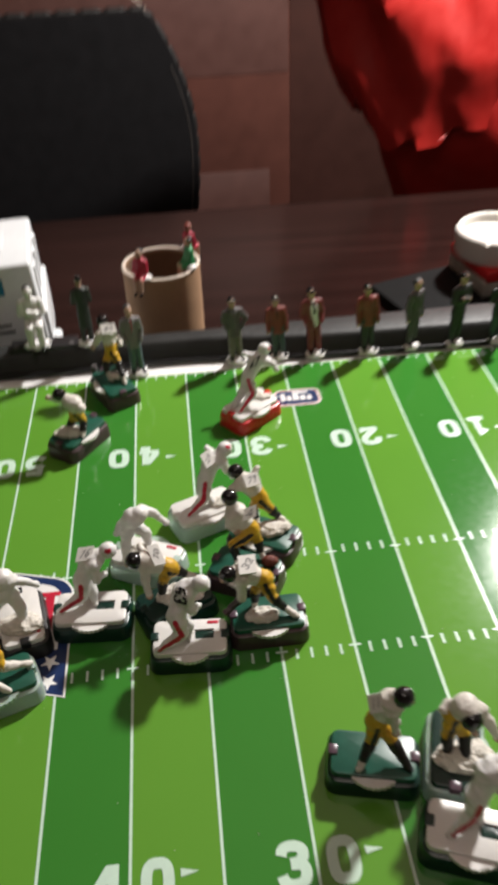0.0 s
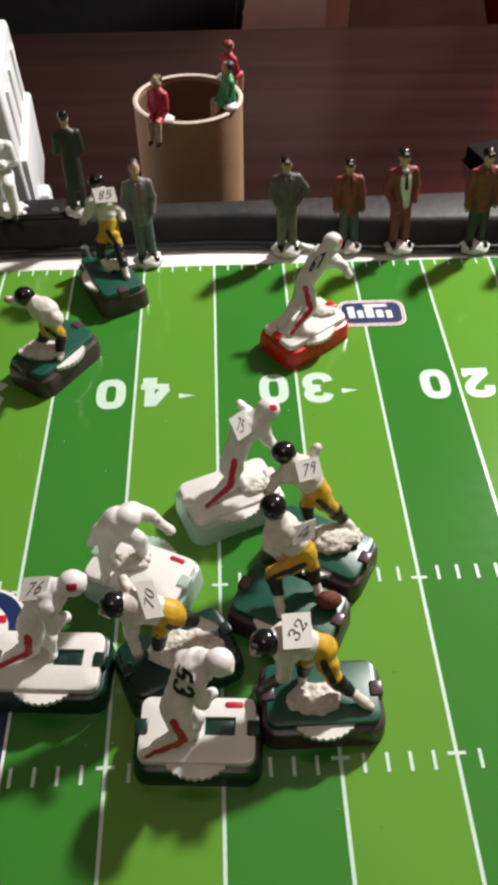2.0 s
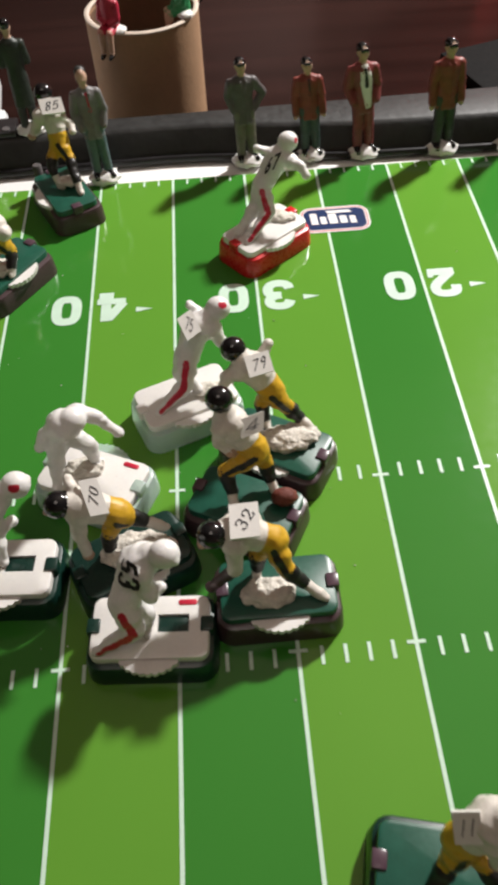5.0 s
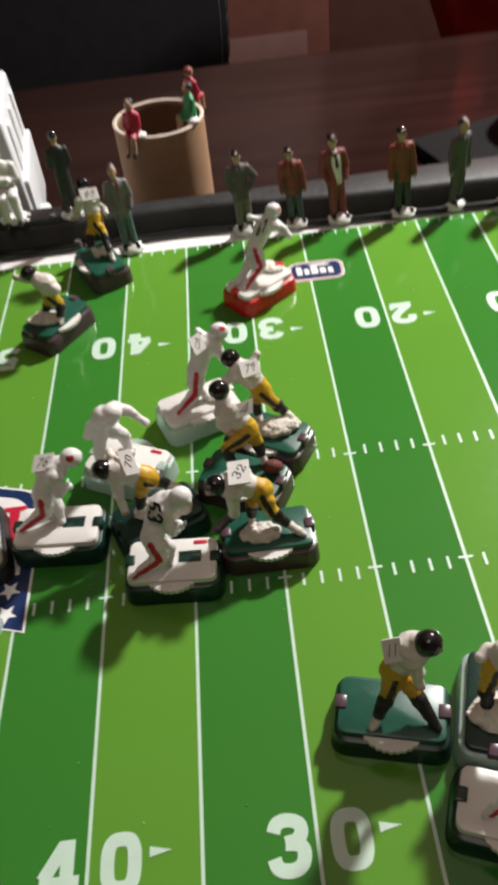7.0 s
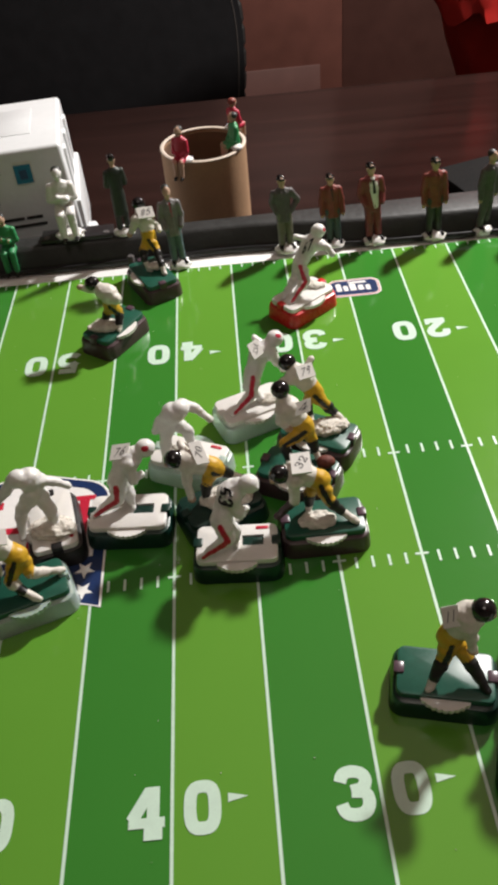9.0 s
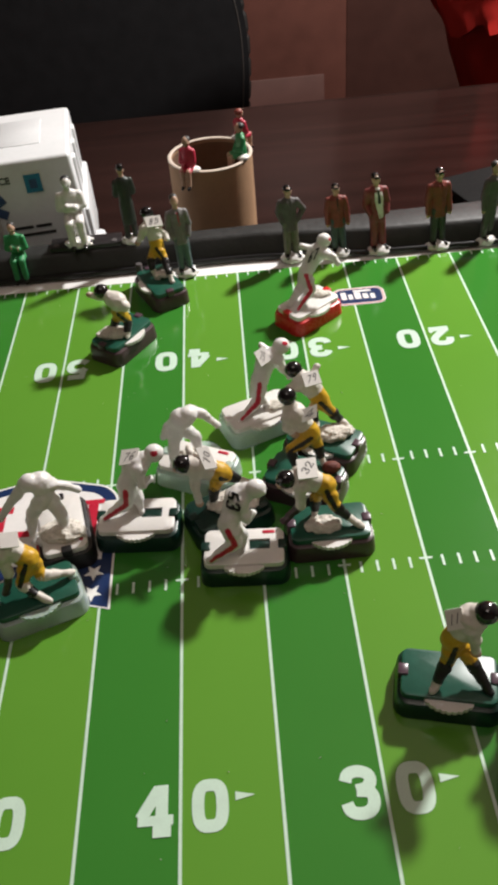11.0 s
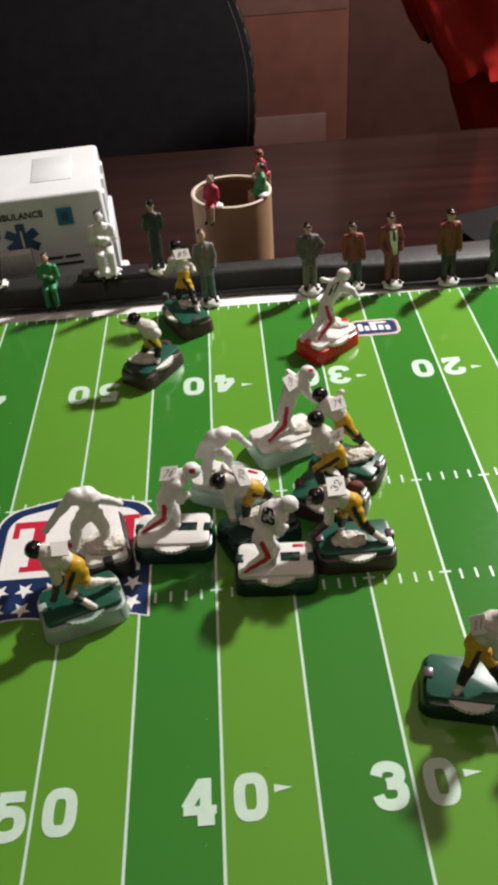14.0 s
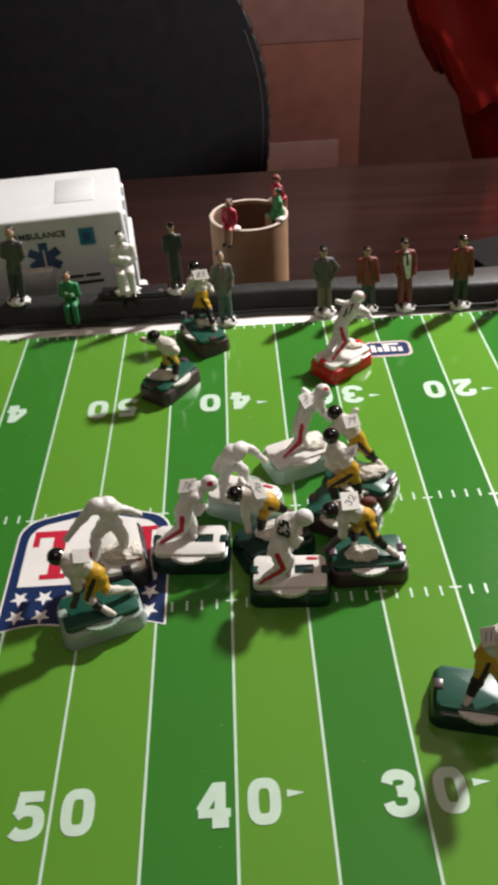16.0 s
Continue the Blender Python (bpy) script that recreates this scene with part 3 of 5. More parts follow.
def base(cx, cy, ang, body, top, tab, dial_mat, look_words, slot=None, mark=False, dial_side=-1, peg=False):
    h = holder("player_base", pose(cx, cy, 0.0001, 0, 0, ang), look_words, "player base", "player bases")

    def mm_part(name, bm, m, label="", under=None):
        bmesh.ops.scale(bm, vec=(MM, MM, MM), verts=bm.verts)
        return part(name, bm, m, under or h, label)
    bm = bmesh.new()
    slab(bm, 40.6, 26.0, 0.0, 9.6, 5.6, bev=2.2, taper=1.03)
    mm_part("body", bm, body)
    bm = bmesh.new()
    slab(bm, 37.0, 21.2, 9.7, 12.6, 3.2, bev=0.7)
    if slot:  # cut the slot through the plate
        bm.faces.ensure_lookup_table()
        lid = max(bm.faces, key=lambda f: f.calc_center_median().z)
        bottom = min(bm.faces, key=lambda f: f.calc_center_median().z)
        for cap in (lid, bottom):
            zc = cap.calc_center_median().z
            hole = [bm.verts.new((7.2 + sx * 4.9, 1.0 + sy * 3.0, zc)) for sx, sy in ((-1, -1), (1, -1), (1, 1), (-1, 1))]
            rim = list(cap.edges) + [bm.edges.new((hole[k], hole[(k + 1) % 4])) for k in range(4)]
            bmesh.ops.delete(bm, geom=[cap], context="FACES_ONLY")
            bmesh.ops.triangle_fill(bm, edges=rim, use_beauty=True)
            if zc > 11:
                upper = hole
        for k in range(4):
            bm.faces.new((upper[k], upper[(k + 1) % 4], hole[(k + 1) % 4], hole[k]))
    plate = mm_part("platform", bm, top)
    bm = bmesh.new()
    prof = 34
    lo, hi = [], []
    for k in range(prof * 4):
        a = k * math.tau / (prof * 4)
        r = 12.4 + 0.6 * abs(math.sin(prof * a / 2))
        lo.append(bm.verts.new((r * math.cos(a) * 1.0, dial_side * 2.3 + r * math.sin(a), 9.3)))
        hi.append(bm.verts.new((r * math.cos(a) * 1.0, dial_side * 2.3 + r * math.sin(a), 11.2)))
    n = len(lo)
    for k in range(n):
        bm.faces.new((lo[k], lo[(k + 1) % n], hi[(k + 1) % n], hi[k]))
    bm.faces.new(hi)
    bm.faces.new(lo[::-1])
    mm_part("dial", bm, dial_mat, "scalloped steering dial")
    for sx in (-1, 1):
        bm = bmesh.new()
        box(bm, (sx * 17.8, 0.5, 11.2), (4.2, 5.0, 4.4), 0, 0.6)
        mm_part("clip", bm, tab)
    if slot:
        bm = bmesh.new()
        box(bm, (7.2, 1.0, 11.5), (9.4, 5.6, 0.5), 0, 0.1)
        box(bm, (9.4, 0.0, 11.9), (4.4, 3.0, 0.5), 0, 0.15)
        mm_part("slot", bm, slot, "dark recessed slot", plate)
    if mark:
        bm = bmesh.new()
        slab(bm, 6.0, 1.9, 12.62, 12.85, 0.8, bev=0.1, c=(11.5, 8.0))
        mm_part("paint_mark", bm, M_RED, "red paint mark", plate)
    if peg:
        bm = bmesh.new()
        lathe(bm, [(2.4, 0.0), (2.4, 16.0), (1.9, 16.6)], seg=16, c=(21.5, 6.0, 0))
        mm_part("peg", bm, M_GREY, "grey metal peg")
    return h


WHITE_KIT, YELLOW_KIT = 0, 1
FIG_MATS = [M_WHITE, M_JERSEY, M_HELMET, M_YELLOW, M_RED, M_PUTTY, M_PAPER, M_INK, M_SKIN, M_PURPLE, M_PENCIL, M_SOCK]


def player(kit, ox, oy, label, number="", mound_size=0.0, skin_arm=False, face=None, spin=0.0, dark_foot=False, **J):
    """A toy footballer as one solid moulding; joints in millimetres from (ox, oy)."""
    bm = bmesh.new()
    g = {k: Vector(v) for k, v in J.items()}
    w = kit == WHITE_KIT
    top, pants, sock, shoe, hat = (0, 0, 0, 0, 0) if w else (1, 3, 11, 1, 2)
    if "kneeling" in label:
        sock = 1
    strokes = []
    # trunk
    limb(bm, g["hip"], g["hip"].lerp(g["chest"], 0.35), 4.9, 4.8, pants, seg=16)
    limb(bm, g["hip"].lerp(g["chest"], 0.45), g["chest"], 4.8, 5.8, top, seg=16)
    limb(bm, g["chest"], g["neck"], 5.6, 4.0, top, seg=16)
    ball(bm, g["hip"] + Vector((0, 0, -0.3)), 4.9, pants, (1.0, 1.05, 0.95))
    ball(bm, g["chest"].lerp(g["neck"], 0.45), 5.8, top, (1.02, 1.02, 0.84))
    # helmet with brow and cage
    ball(bm, g["head"], 4.5, hat, (1.05, 1.0, 0.98), seg=20)
    fw = g["head"] - g["neck"]
    fw = (fw.normalized() if fw.length > 0.1 else Vector((1, 0, 0)))
    if w:
        limb(bm, g["head"] + fw * 3.4 + Vector((0, -1.6, -1.6)), g["head"] + fw * 3.4 + Vector((0, 1.6, -1.6)), 1.5, 1.5, hat)
    else:
        limb(bm, g["head"] + fw * 3.2 + Vector((0, -1.2, -1.8)), g["head"] + fw * 3.2 + Vector((0, 1.2, -1.8)), 1.5, 1.5, 8)
        limb(bm, g["head"] + fw * 4.6 + Vector((0, -1.8, -2.2)), g["head"] + fw * 4.6 + Vector((0, 1.8, -2.2)), 0.5, 0.5, 9)
    # shoulders and arms
    far = g["chest"] * 2 - g["sh"] if "el2" not in g else g["chest"].lerp(g["el2"], 0.4)
    limb(bm, g["sh"], g["chest"].lerp(g["neck"], 0.4), 3.7, 4.0, top)
    limb(bm, far, g["chest"].lerp(g["neck"], 0.4), 3.4, 3.8, top)
    ball(bm, g["sh"].lerp(g["chest"], 0.12), 4.2, top, (1.05, 1.0, 0.9))
    ball(bm, far.lerp(g["chest"], 0.15), 3.9, top, (1.05, 1.0, 0.9))
    limb(bm, g["sh"], g["el"], 3.0, 2.5, top)
    limb(bm, g["el"], g["ha"], 2.2, 1.7, 9 if skin_arm else top)
    ball(bm, g["ha"], 2.0, 9 if skin_arm else (0 if w else 8), (1.1, 1, 0.9))
    if "el2" in g:
        limb(bm, far, g["el2"], 2.5, 2.1, top)
        limb(bm, g["el2"], g["ha2"], 2.1, 1.7, top)
        ball(bm, g["ha2"], 1.9, 0 if w else 1)
    # legs
    for s, kn, an, ft in ((-1, "kn", "an", "fn"), (1, "kf", "af", "ff")):
        hip = g["hip"] + Vector((0, s * 1.6, -0.6))
        ankle = g.get(an) or g[kn].lerp(g[ft], 0.72) + Vector((0, 0, 0.4))
        limb(bm, hip, g[kn], 4.1 if w else 3.6, 3.2 if w else 2.8, pants)
        limb(bm, g[kn], ankle, 3.1 if w else 2.8, 2.3, sock)
        shoe = 11 if dark_foot and s > 0 else shoe
        ball(bm, hip.lerp(g[kn], 0.4), 4.3 if w else 3.9, pants, (1.0, 0.95, 1.0))
        ball(bm, g[kn].lerp(ankle, 0.3), 3.3 if w else 3.0, sock, (1.0, 0.95, 1.1))
        limb(bm, ankle, g[ft], 1.9, 1.8, shoe)
        toe = g[ft] - ankle
        toe.z = 0
        toe = toe.normalized() * 1.6 if toe.length > 0.3 else Vector((1.6, 0, 0))
        limb(bm, g[ft] + Vector((0, 0, -0.4)), g[ft] + toe + Vector((0, 0, -0.6)), 1.8, 1.5, shoe)
        if s < 0 and (not w or "stripe" in label):
            off = Vector((-0.3, -3.3, 1.2))
            stripe = 4 if w else 11
            strokes.append((hip + off * 1.1, g[kn] + off * 0.9, 1.3 if w else 1.25, stripe))
            if w:
                strokes.append((g[kn] + off * 0.9, g[ft] + off * 0.7, 1.3, stripe))
    if mound_size:
        ball(bm, g["mound"] + Vector((0, 0, -1.4)), mound_size, 5, (1.4, 0.85, 0.45), rough=0.2, seg=22)
    if "kneeling" in label:  # dark sock on the near ankle
        strokes.append((g["an"] - Vector((1.2, -0.6, -1)), g["an"], 2.6, 11))
    if face:
        strokes.append((g["head"] + Vector(face).normalized() * 4.5, g["head"] + Vector(face).normalized() * 4.5 + Vector((1.2, 0, 0)), 1.3, 4))
    bm = fuse(bm, 0.42, 4, 0.55, strokes, lumpy=5, calm=g["head"])
    if "s0" in g:
        a, u, v = g["s0"], g["s1"] - g["s0"], g["s0"] - g["s2"]
        nrm = u.cross(v).normalized()
        if nrm.z < 0:
            nrm = -nrm
        printed = number in ("53", "67")
        if not printed:  # card label lies just clear of the back
            a = a + nrm * 0.9
            q = [a, a + u, a + u - v, a - v]
            lo = [bm.verts.new(p - nrm * 1.0) for p in q]
            hi = [bm.verts.new(p) for p in q]
            bm.faces.new(hi).material_index = 6
            for k in range(4):
                bm.faces.new((lo[k], lo[(k + 1) % 4], hi[(k + 1) % 4], hi[k])).material_index = 6
            bm.faces.new(lo[::-1]).material_index = 6
        o = a - v + nrm * 0.12

        def on_back(x, y):
            if spin:
                c, s = math.cos(radians(spin)), math.sin(radians(spin))
                x, y = 0.5 + 0.9 * ((x - 0.5) * c - (y - 0.5) * s), 0.5 + 0.9 * ((x - 0.5) * s + (y - 0.5) * c)
            if printed:
                k = 0.80 if number == "53" else 0.66
                p = o + u * (0.05 + k * x + 0.14 * y) + v * (0.10 + k * y + 0.06 * x)
            else:
                p = o + u * (0.14 + 0.60 * x + 0.16 * y) + v * (0.20 + 0.58 * y + 0.06 * x)
            if not printed:
                return p
            ax = g["neck"] - g["hip"]  # wrap the print round the trunk
            k = min(1.0, max(0.0, (p - g["hip"]).dot(ax) / ax.length_squared))
            c = g["hip"] + ax * k
            return c + (p - c).normalized() * 6.75
        if number:
            digits(bm, number, 0.17 if printed else 0.085, on_back, 7 if printed else 10, gap=0.1)
    bmesh.ops.scale(bm, vec=(MM, MM, MM), verts=bm.verts)
    me_ob = finish("football_player_figure", bm, FIG_MATS)
    me_ob.location = (ox, oy, -0.0002)
    return tagged(me_ob, label, "toy figure", "toy football players")


GREEN_WORDS = "dark green and plum plastic player base with scalloped white dial"
base(0.147, -0.0165, 0.5, M_PURPLE, M_GREENTOP, M_MAUVE, M_PLATE, GREEN_WORDS)
base(0.139, 0.0175, -27, M_PURPLE, M_GREENTOP, M_MAUVE, M_PLATE, GREEN_WORDS)
base(0.1525, 0.0435, -30, M_PURPLE, M_GREENTOP, M_MAUVE, M_PLATE, GREEN_WORDS)
base(0.0605, 0.217, 116, M_PURPLE, M_GREENTOP, M_MAUVE, M_PLATE, "dark green and plum plastic player base beside the sideline", dial_side=1, peg=True)
base(0.0375, 0.1595, 54, M_PURPLE, M_GREENTOP, M_MAUVE, M_PLATE, GREEN_WORDS)
base(0.0995, 0.0005, 23, M_GREENDARK, M_GREENDARK, M_GREENDARK, M_PLATE, "very dark green plastic player base in the scrum")
base(0.1832, -0.1018, -13, M_GREENDARK, M_GREENTOP, M_MAUVE, M_PLATE, "dark green plastic player base near the 30 yard figures")
base(0.2195, -0.1035, 73, M_CLEAR, M_GREENDARK, M_MAUVE, M_CLEAR, "milky translucent base with dark green platform")
base(0.1063, -0.027, -3.5, M_GREENDARK, M_PLATE, M_GREENDARK, M_PLATE, "dark green base with white platform, slot and red mark", slot=M_SLOT, mark=True)
base(0.0555, -0.001, -4, M_GREENDARK, M_PLATE, M_GREENDARK, M_PLATE, "dark green base with white slotted platform", slot=M_SLOT)
base(0.2155, -0.1395, -20, M_GREENDARK, M_PLATE, M_GREENDARK, M_PLATE, "dark green base with white slotted platform", slot=M_SLOT)
base(0.119, 0.070, 22, M_CLEAR, M_PLATE, M_PLATE, M_PLATE, "milky translucent base with white platform")
base(0.158, 0.1725, 38, M_REDBASE, M_PLATE, M_REDBASE, M_PLATE, "glossy red player base with white platform")
base(0.0850, 0.0345, -25, M_CLEAR, M_PLATE, M_CLEAR, M_CLEAR, "milky translucent base with red paint mark", mark=True, dial_side=1)
base(0.0185, -0.0020, -77, M_FRAME, M_PLATE, M_FRAME, M_PLATE, "black base with white platform on the shield", slot=M_FRAME, mark=True)
base(0.0110, -0.0410, 19, M_CLEAR, M_GREENTOP, M_CLEAR, M_CLEAR, "milky translucent base with green platform")

YW, WW = "toy footballer, white jersey, yellow pants, black helmet", "white toy footballer with red leg stripe"
player(0, 0.1063, -0.027, WW + ", number 53", "53", head=(8, 7.8, 42), neck=(3.2, 9.2, 40), chest=(-0.9, 8.6, 36), hip=(-5.9, 0.8, 28), kn=(-3.2, -4.7, 21.5), fn=(-14.9, -7.3, 14.4), kf=(-0.6, 0.6, 21.5), ff=(-0.8, -1.4, 14.4), sh=(0.6, 4.6, 37), el=(2.4, 0.7, 31), ha=(5.2, 3.2, 31), face=None, s0=(2.0, 6.4, 43.6), s1=(0.6, -0.6, 36.6), s2=(-5.6, 8.6, 43))
player(1, 0.147, -0.0165, YW + ", number 32", "32", 6.5, True, spin=58, head=(-18.9, 5.2, 38), neck=(-14, 7, 37.5), chest=(-9.8, 6.6, 36), hip=(-0.3, 6, 31), kn=(3.1, -0.3, 23), an=(8.1, -2, 17.5), fn=(13.4, -5.2, 14.4), kf=(-5.5, 6.8, 22), ff=(-6, 5, 14.6), sh=(-12.3, 2.4, 35), el=(-13, 0.2, 25), ha=(-20.9, -0.1, 16), s0=(-13.3, 11.7, 43), s1=(-4.4, 12.1, 43), s2=(-13.4, 0.8, 41), mound=(-3.3, -2.5, 15))
player(1, 0.144, 0.014, YW + ", number 4", "4", head=(-10.9, 15.6, 53), neck=(-9.4, 14, 47), chest=(-6.7, 12.8, 42), hip=(-0.5, 10, 33), kn=(-11.2, 7.9, 25), an=(-9.3, 4.3, 18.5), fn=(-8.8, -0.5, 14.4), kf=(2.9, 11.7, 22.5), af=(3.9, 8.9, 18), ff=(5, 6.8, 14.6), sh=(-10.7, 11.7, 43), el=(-12.1, 11.1, 37), ha=(-8.6, 8.8, 34), s0=(-4.5, 11.7, 47), s1=(3, 14.0, 47.6), s2=(-5.1, 7.1, 42.6))
player(1, 0.156, 0.045, YW + ", number 79", "79", 7.6, head=(-17.2, 13.9, 46), neck=(-14.3, 12, 43), chest=(-10.2, 10.0, 39), hip=(-4.6, 7.5, 31), kn=(1.3, 5.3, 22.5), an=(5.3, 4.2, 18.0), fn=(10, -0.2, 14.6), kf=(-8.3, 9.7, 21.5), ff=(-7, 6.0, 14.6), sh=(-16.0, 9.8, 39), el=(-20, 8.6, 38), ha=(-23, 5.3, 34), el2=(-7, 15.9, 40), ha2=(-4.7, 17.7, 43.5), s0=(-13.9, 9.2, 46), s1=(-5.3, 11.6, 46), s2=(-12.4, 2.6, 42.4), mound=(0.8, -2.2, 16))
player(0, 0.119, 0.070, WW + ", paper number 75", "75", 5.0, spin=-42, head=(15.4, 11.7, 45), neck=(11.4, 10.3, 42), chest=(6.6, 8.4, 38), hip=(2.3, 4.8, 29), kn=(0.6, -3.6, 21.5), fn=(-8.8, -8.6, 14.4), kf=(-1.0, 3.2, 21.5), ff=(5.4, -0.1, 14.6), sh=(12.9, 7.6, 39), el=(15.7, 6.6, 33), ha=(18.6, 2.6, 31), el2=(7.8, 16.5, 40), ha2=(4.8, 18.0, 42), face=(0.35, -0.55, 0.75), s0=(0.4, 6, 46), s1=(5.6, 9.6, 47), s2=(3.6, -1.4, 41.8), mound=(9.5, 0.6, 15))
player(0, 0.158, 0.1725, WW + ", number 67", "67", 5.0, head=(12.7, 16.5, 46), neck=(10.0, 15.6, 42), chest=(7.1, 14.6, 38), hip=(0, 8.8, 29), kn=(2.1, -0.6, 21.5), fn=(-7.2, -10.0, 14.4), kf=(-3.7, 3.7, 21.5), ff=(-11.8, -4.2, 14.4), sh=(13.2, 12.0, 39), el=(17.7, 8, 38), ha=(20.2, 5.2, 35), el2=(3.9, 19.8, 40), ha2=(-1.2, 20.6, 41), face=(0.75, -0.5, 0.3), s0=(-1.5, 7.0, 48.5), s1=(10.5, 8.0, 49.0), s2=(-1.5, 2.0, 38.5), mound=(8.2, 6.2, 15))
player(1, 0.0605, 0.217, YW + ", paper number 85", "85", 4.6, mound=(3.4, 1.4, 17.5), head=(-3.3, 21.2, 52), neck=(-2.4, 18.4, 47.6), chest=(-0.2, 15.1, 43), hip=(0.9, 11.2, 32), kn=(4.9, 6.2, 25), fn=(8.6, -5.0, 14.4), kf=(-4.4, 7.2, 25), af=(-4.0, 2.6, 20.5), ff=(-1.8, 0.6, 14.4), sh=(-6.3, 14.3, 44), el=(-9.7, 13.6, 38), ha=(-12.0, 12.2, 35), el2=(7.4, 15.4, 38), ha2=(8, 12.5, 36), s0=(-5.1, 14.6, 51.6), s1=(5.6, 15.6, 51.6), s2=(-3.3, 8.4, 47.2))
player(1, 0.0375, 0.1635, YW + ", stooping", "", 7.2, head=(-6.9, -3.8, 42), neck=(-2.9, -5.2, 39), chest=(2.2, -7.4, 36), hip=(1.9, -6.9, 29), kn=(6, -6.3, 21.5), fn=(5.0, -12.6, 14.4), kf=(-1.6, -4.5, 21.5), ff=(-5.0, -5.0, 14.6), sh=(-2, -4.2, 38), el=(-10.4, -3.1, 38), ha=(-14.6, -3.3, 40), mound=(-4.5, -9.0, 16))
player(0, 0.0555, -0.001, WW + ", paper number 76", "76", head=(12.3, 11.1, 42), neck=(7.4, 10.0, 40), chest=(2.2, 9.2, 37), hip=(-2.5, 4.3, 29), kn=(-3.5, 0.3, 21.5), fn=(-15, -1.6, 14.4), kf=(1, 4.8, 21.5), ff=(1.8, 2.4, 14.4), sh=(4.7, 5, 38), el=(5.5, 1.0, 32), ha=(8.7, 5.2, 31), face=(0.0, -0.75, 0.6), s0=(-2.5, 12.3, 44.4), s1=(5.7, 12.6, 44.4), s2=(-4.1, 5.9, 40.8))
player(1, 0.098, -0.003, YW + ", number 70", "70", 9.0, spin=62, head=(-16.9, 5.9, 40), neck=(-13.0, 6.5, 39), chest=(-8.9, 6.6, 37), hip=(0.6, 6.3, 32), kn=(3.5, 6.8, 29), an=(7.6, 7, 26), fn=(13.0, 6.9, 22), kf=(-3.6, 4.6, 24), ff=(-5.3, 2.6, 14.6), sh=(-11.4, 4.0, 36), el=(-12.5, 2.2, 27), ha=(-11.3, 0.6, 18), el2=(-12.7, 10.4, 42), ha2=(-13.6, 13, 43), s0=(-10.1, 10.9, 44), s1=(-4.4, 11.7, 44), s2=(-6.2, -0.2, 40.4), mound=(4.6, 2.6, 16))
player(0, 0.085, 0.033, "plain white toy footballer, bent forward with one arm out", "", 5.5, head=(-1.1, 1.2, 43), neck=(-2.6, 0.6, 42), chest=(-4.8, 1.6, 40.5), hip=(-8.5, 4.0, 34), kn=(-10.4, 1.5, 25), fn=(-12.0, -3.0, 14.4), kf=(0.4, 5.1, 26), ff=(1.5, 5.7, 14.6), sh=(0.4, 5.2, 42), el=(6.5, 4.4, 40), ha=(12.5, 2, 34), el2=(-12.4, 2.4, 36), ha2=(-14.9, 1.3, 30), mound=(-3.0, 4, 15))
player(0, 0.0115, -0.0055, "plain white toy footballer, bent forward with arms spread", "", 8.2, head=(-0.3, 1.3, 44), neck=(2.2, 2.4, 43), chest=(4.3, 2.7, 41.5), hip=(4.5, 2.1, 36), kn=(-4.0, 0, 24), fn=(-5.0, -6, 14.4), kf=(10.2, -1.3, 24), ff=(10.4, -3.3, 14.6), sh=(-3.0, 2.4, 42), el=(-11.4, 1.4, 33), ha=(-19, -0.5, 24), el2=(14.6, 4.2, 37), ha2=(19.1, 5.3, 33), mound=(8.6, -3.6, 16.2))
player(1, 0.011, -0.041, YW + ", kneeling", "", skin_arm=True, head=(-15.7, 5.5, 42), neck=(-11.3, 5.0, 41), chest=(-7.1, 4.0, 38), hip=(1.2, 3.6, 30.5), kn=(-3.4, -2.6, 21), an=(1.6, -5.4, 16.8), fn=(6.6, -7.4, 14.6), kf=(5.0, 1.0, 21), af=(11.0, 3.4, 18.0), ff=(15.6, 5.2, 16.0), sh=(-9.0, 0.4, 37), el=(-7.1, -2.2, 28), ha=(-11.0, -3.8, 17), s0=(-8.0, 6.0, 45), s1=(-0.4, 7.0, 44), s2=(-6.8, -0.6, 42.6))
player(1, 0.1832, -0.1018, YW + ", paper label", "II", dark_foot=True, head=(10.7, 1.9, 50), neck=(8.1, 3.2, 48), chest=(5.3, 3.8, 43), hip=(0.4, 3.2, 33), kn=(-1.8, 0.2, 22.5), fn=(-7.0, -5.4, 14.4), kf=(7.2, -0.5, 23.0), ff=(12.6, -8.2, 14.4), sh=(5.4, 0.6, 43), el=(7.4, -0.6, 36), ha=(8.0, -1.8, 30), s0=(-3.4, 6.6, 47.0), s1=(2.4, 5.6, 49.5), s2=(-3.0, 0.9, 42))
player(1, 0.2195, -0.1035, YW + ", bent low", "", 9.5, mound=(1.5, -5.0, 15.5), head=(1.5, -5, 41), neck=(0.9, -2.1, 43), chest=(0.7, 1.2, 42), hip=(-3.2, 3.0, 35), kn=(-5.1, 0.5, 22.5), fn=(-5.4, -4.1, 14.4), kf=(2.3, 0.5, 22.5), ff=(1.7, -8.3, 14.4), sh=(6.6, -0.4, 40), el=(10.6, -4.6, 35), ha=(14.0, -6.4, 28), el2=(-5.2, 5.2, 40), ha2=(-8.4, 2.7, 39))
player(0, 0.2155, -0.1395, WW + ", leaning", "", head=(15, 12, 43), neck=(10.5, 11.2, 41.5), chest=(6.4, 9.4, 38), hip=(0.5, 5.2, 29.5), kn=(-1.6, 2.0, 21.5), fn=(-9.5, -0.6, 14.4), kf=(1.5, 5.2, 21.5), ff=(2.8, 3.6, 14.4), sh=(8.7, 6.7, 38), el=(10.7, 3.2, 32), ha=(13.2, 6.0, 31))

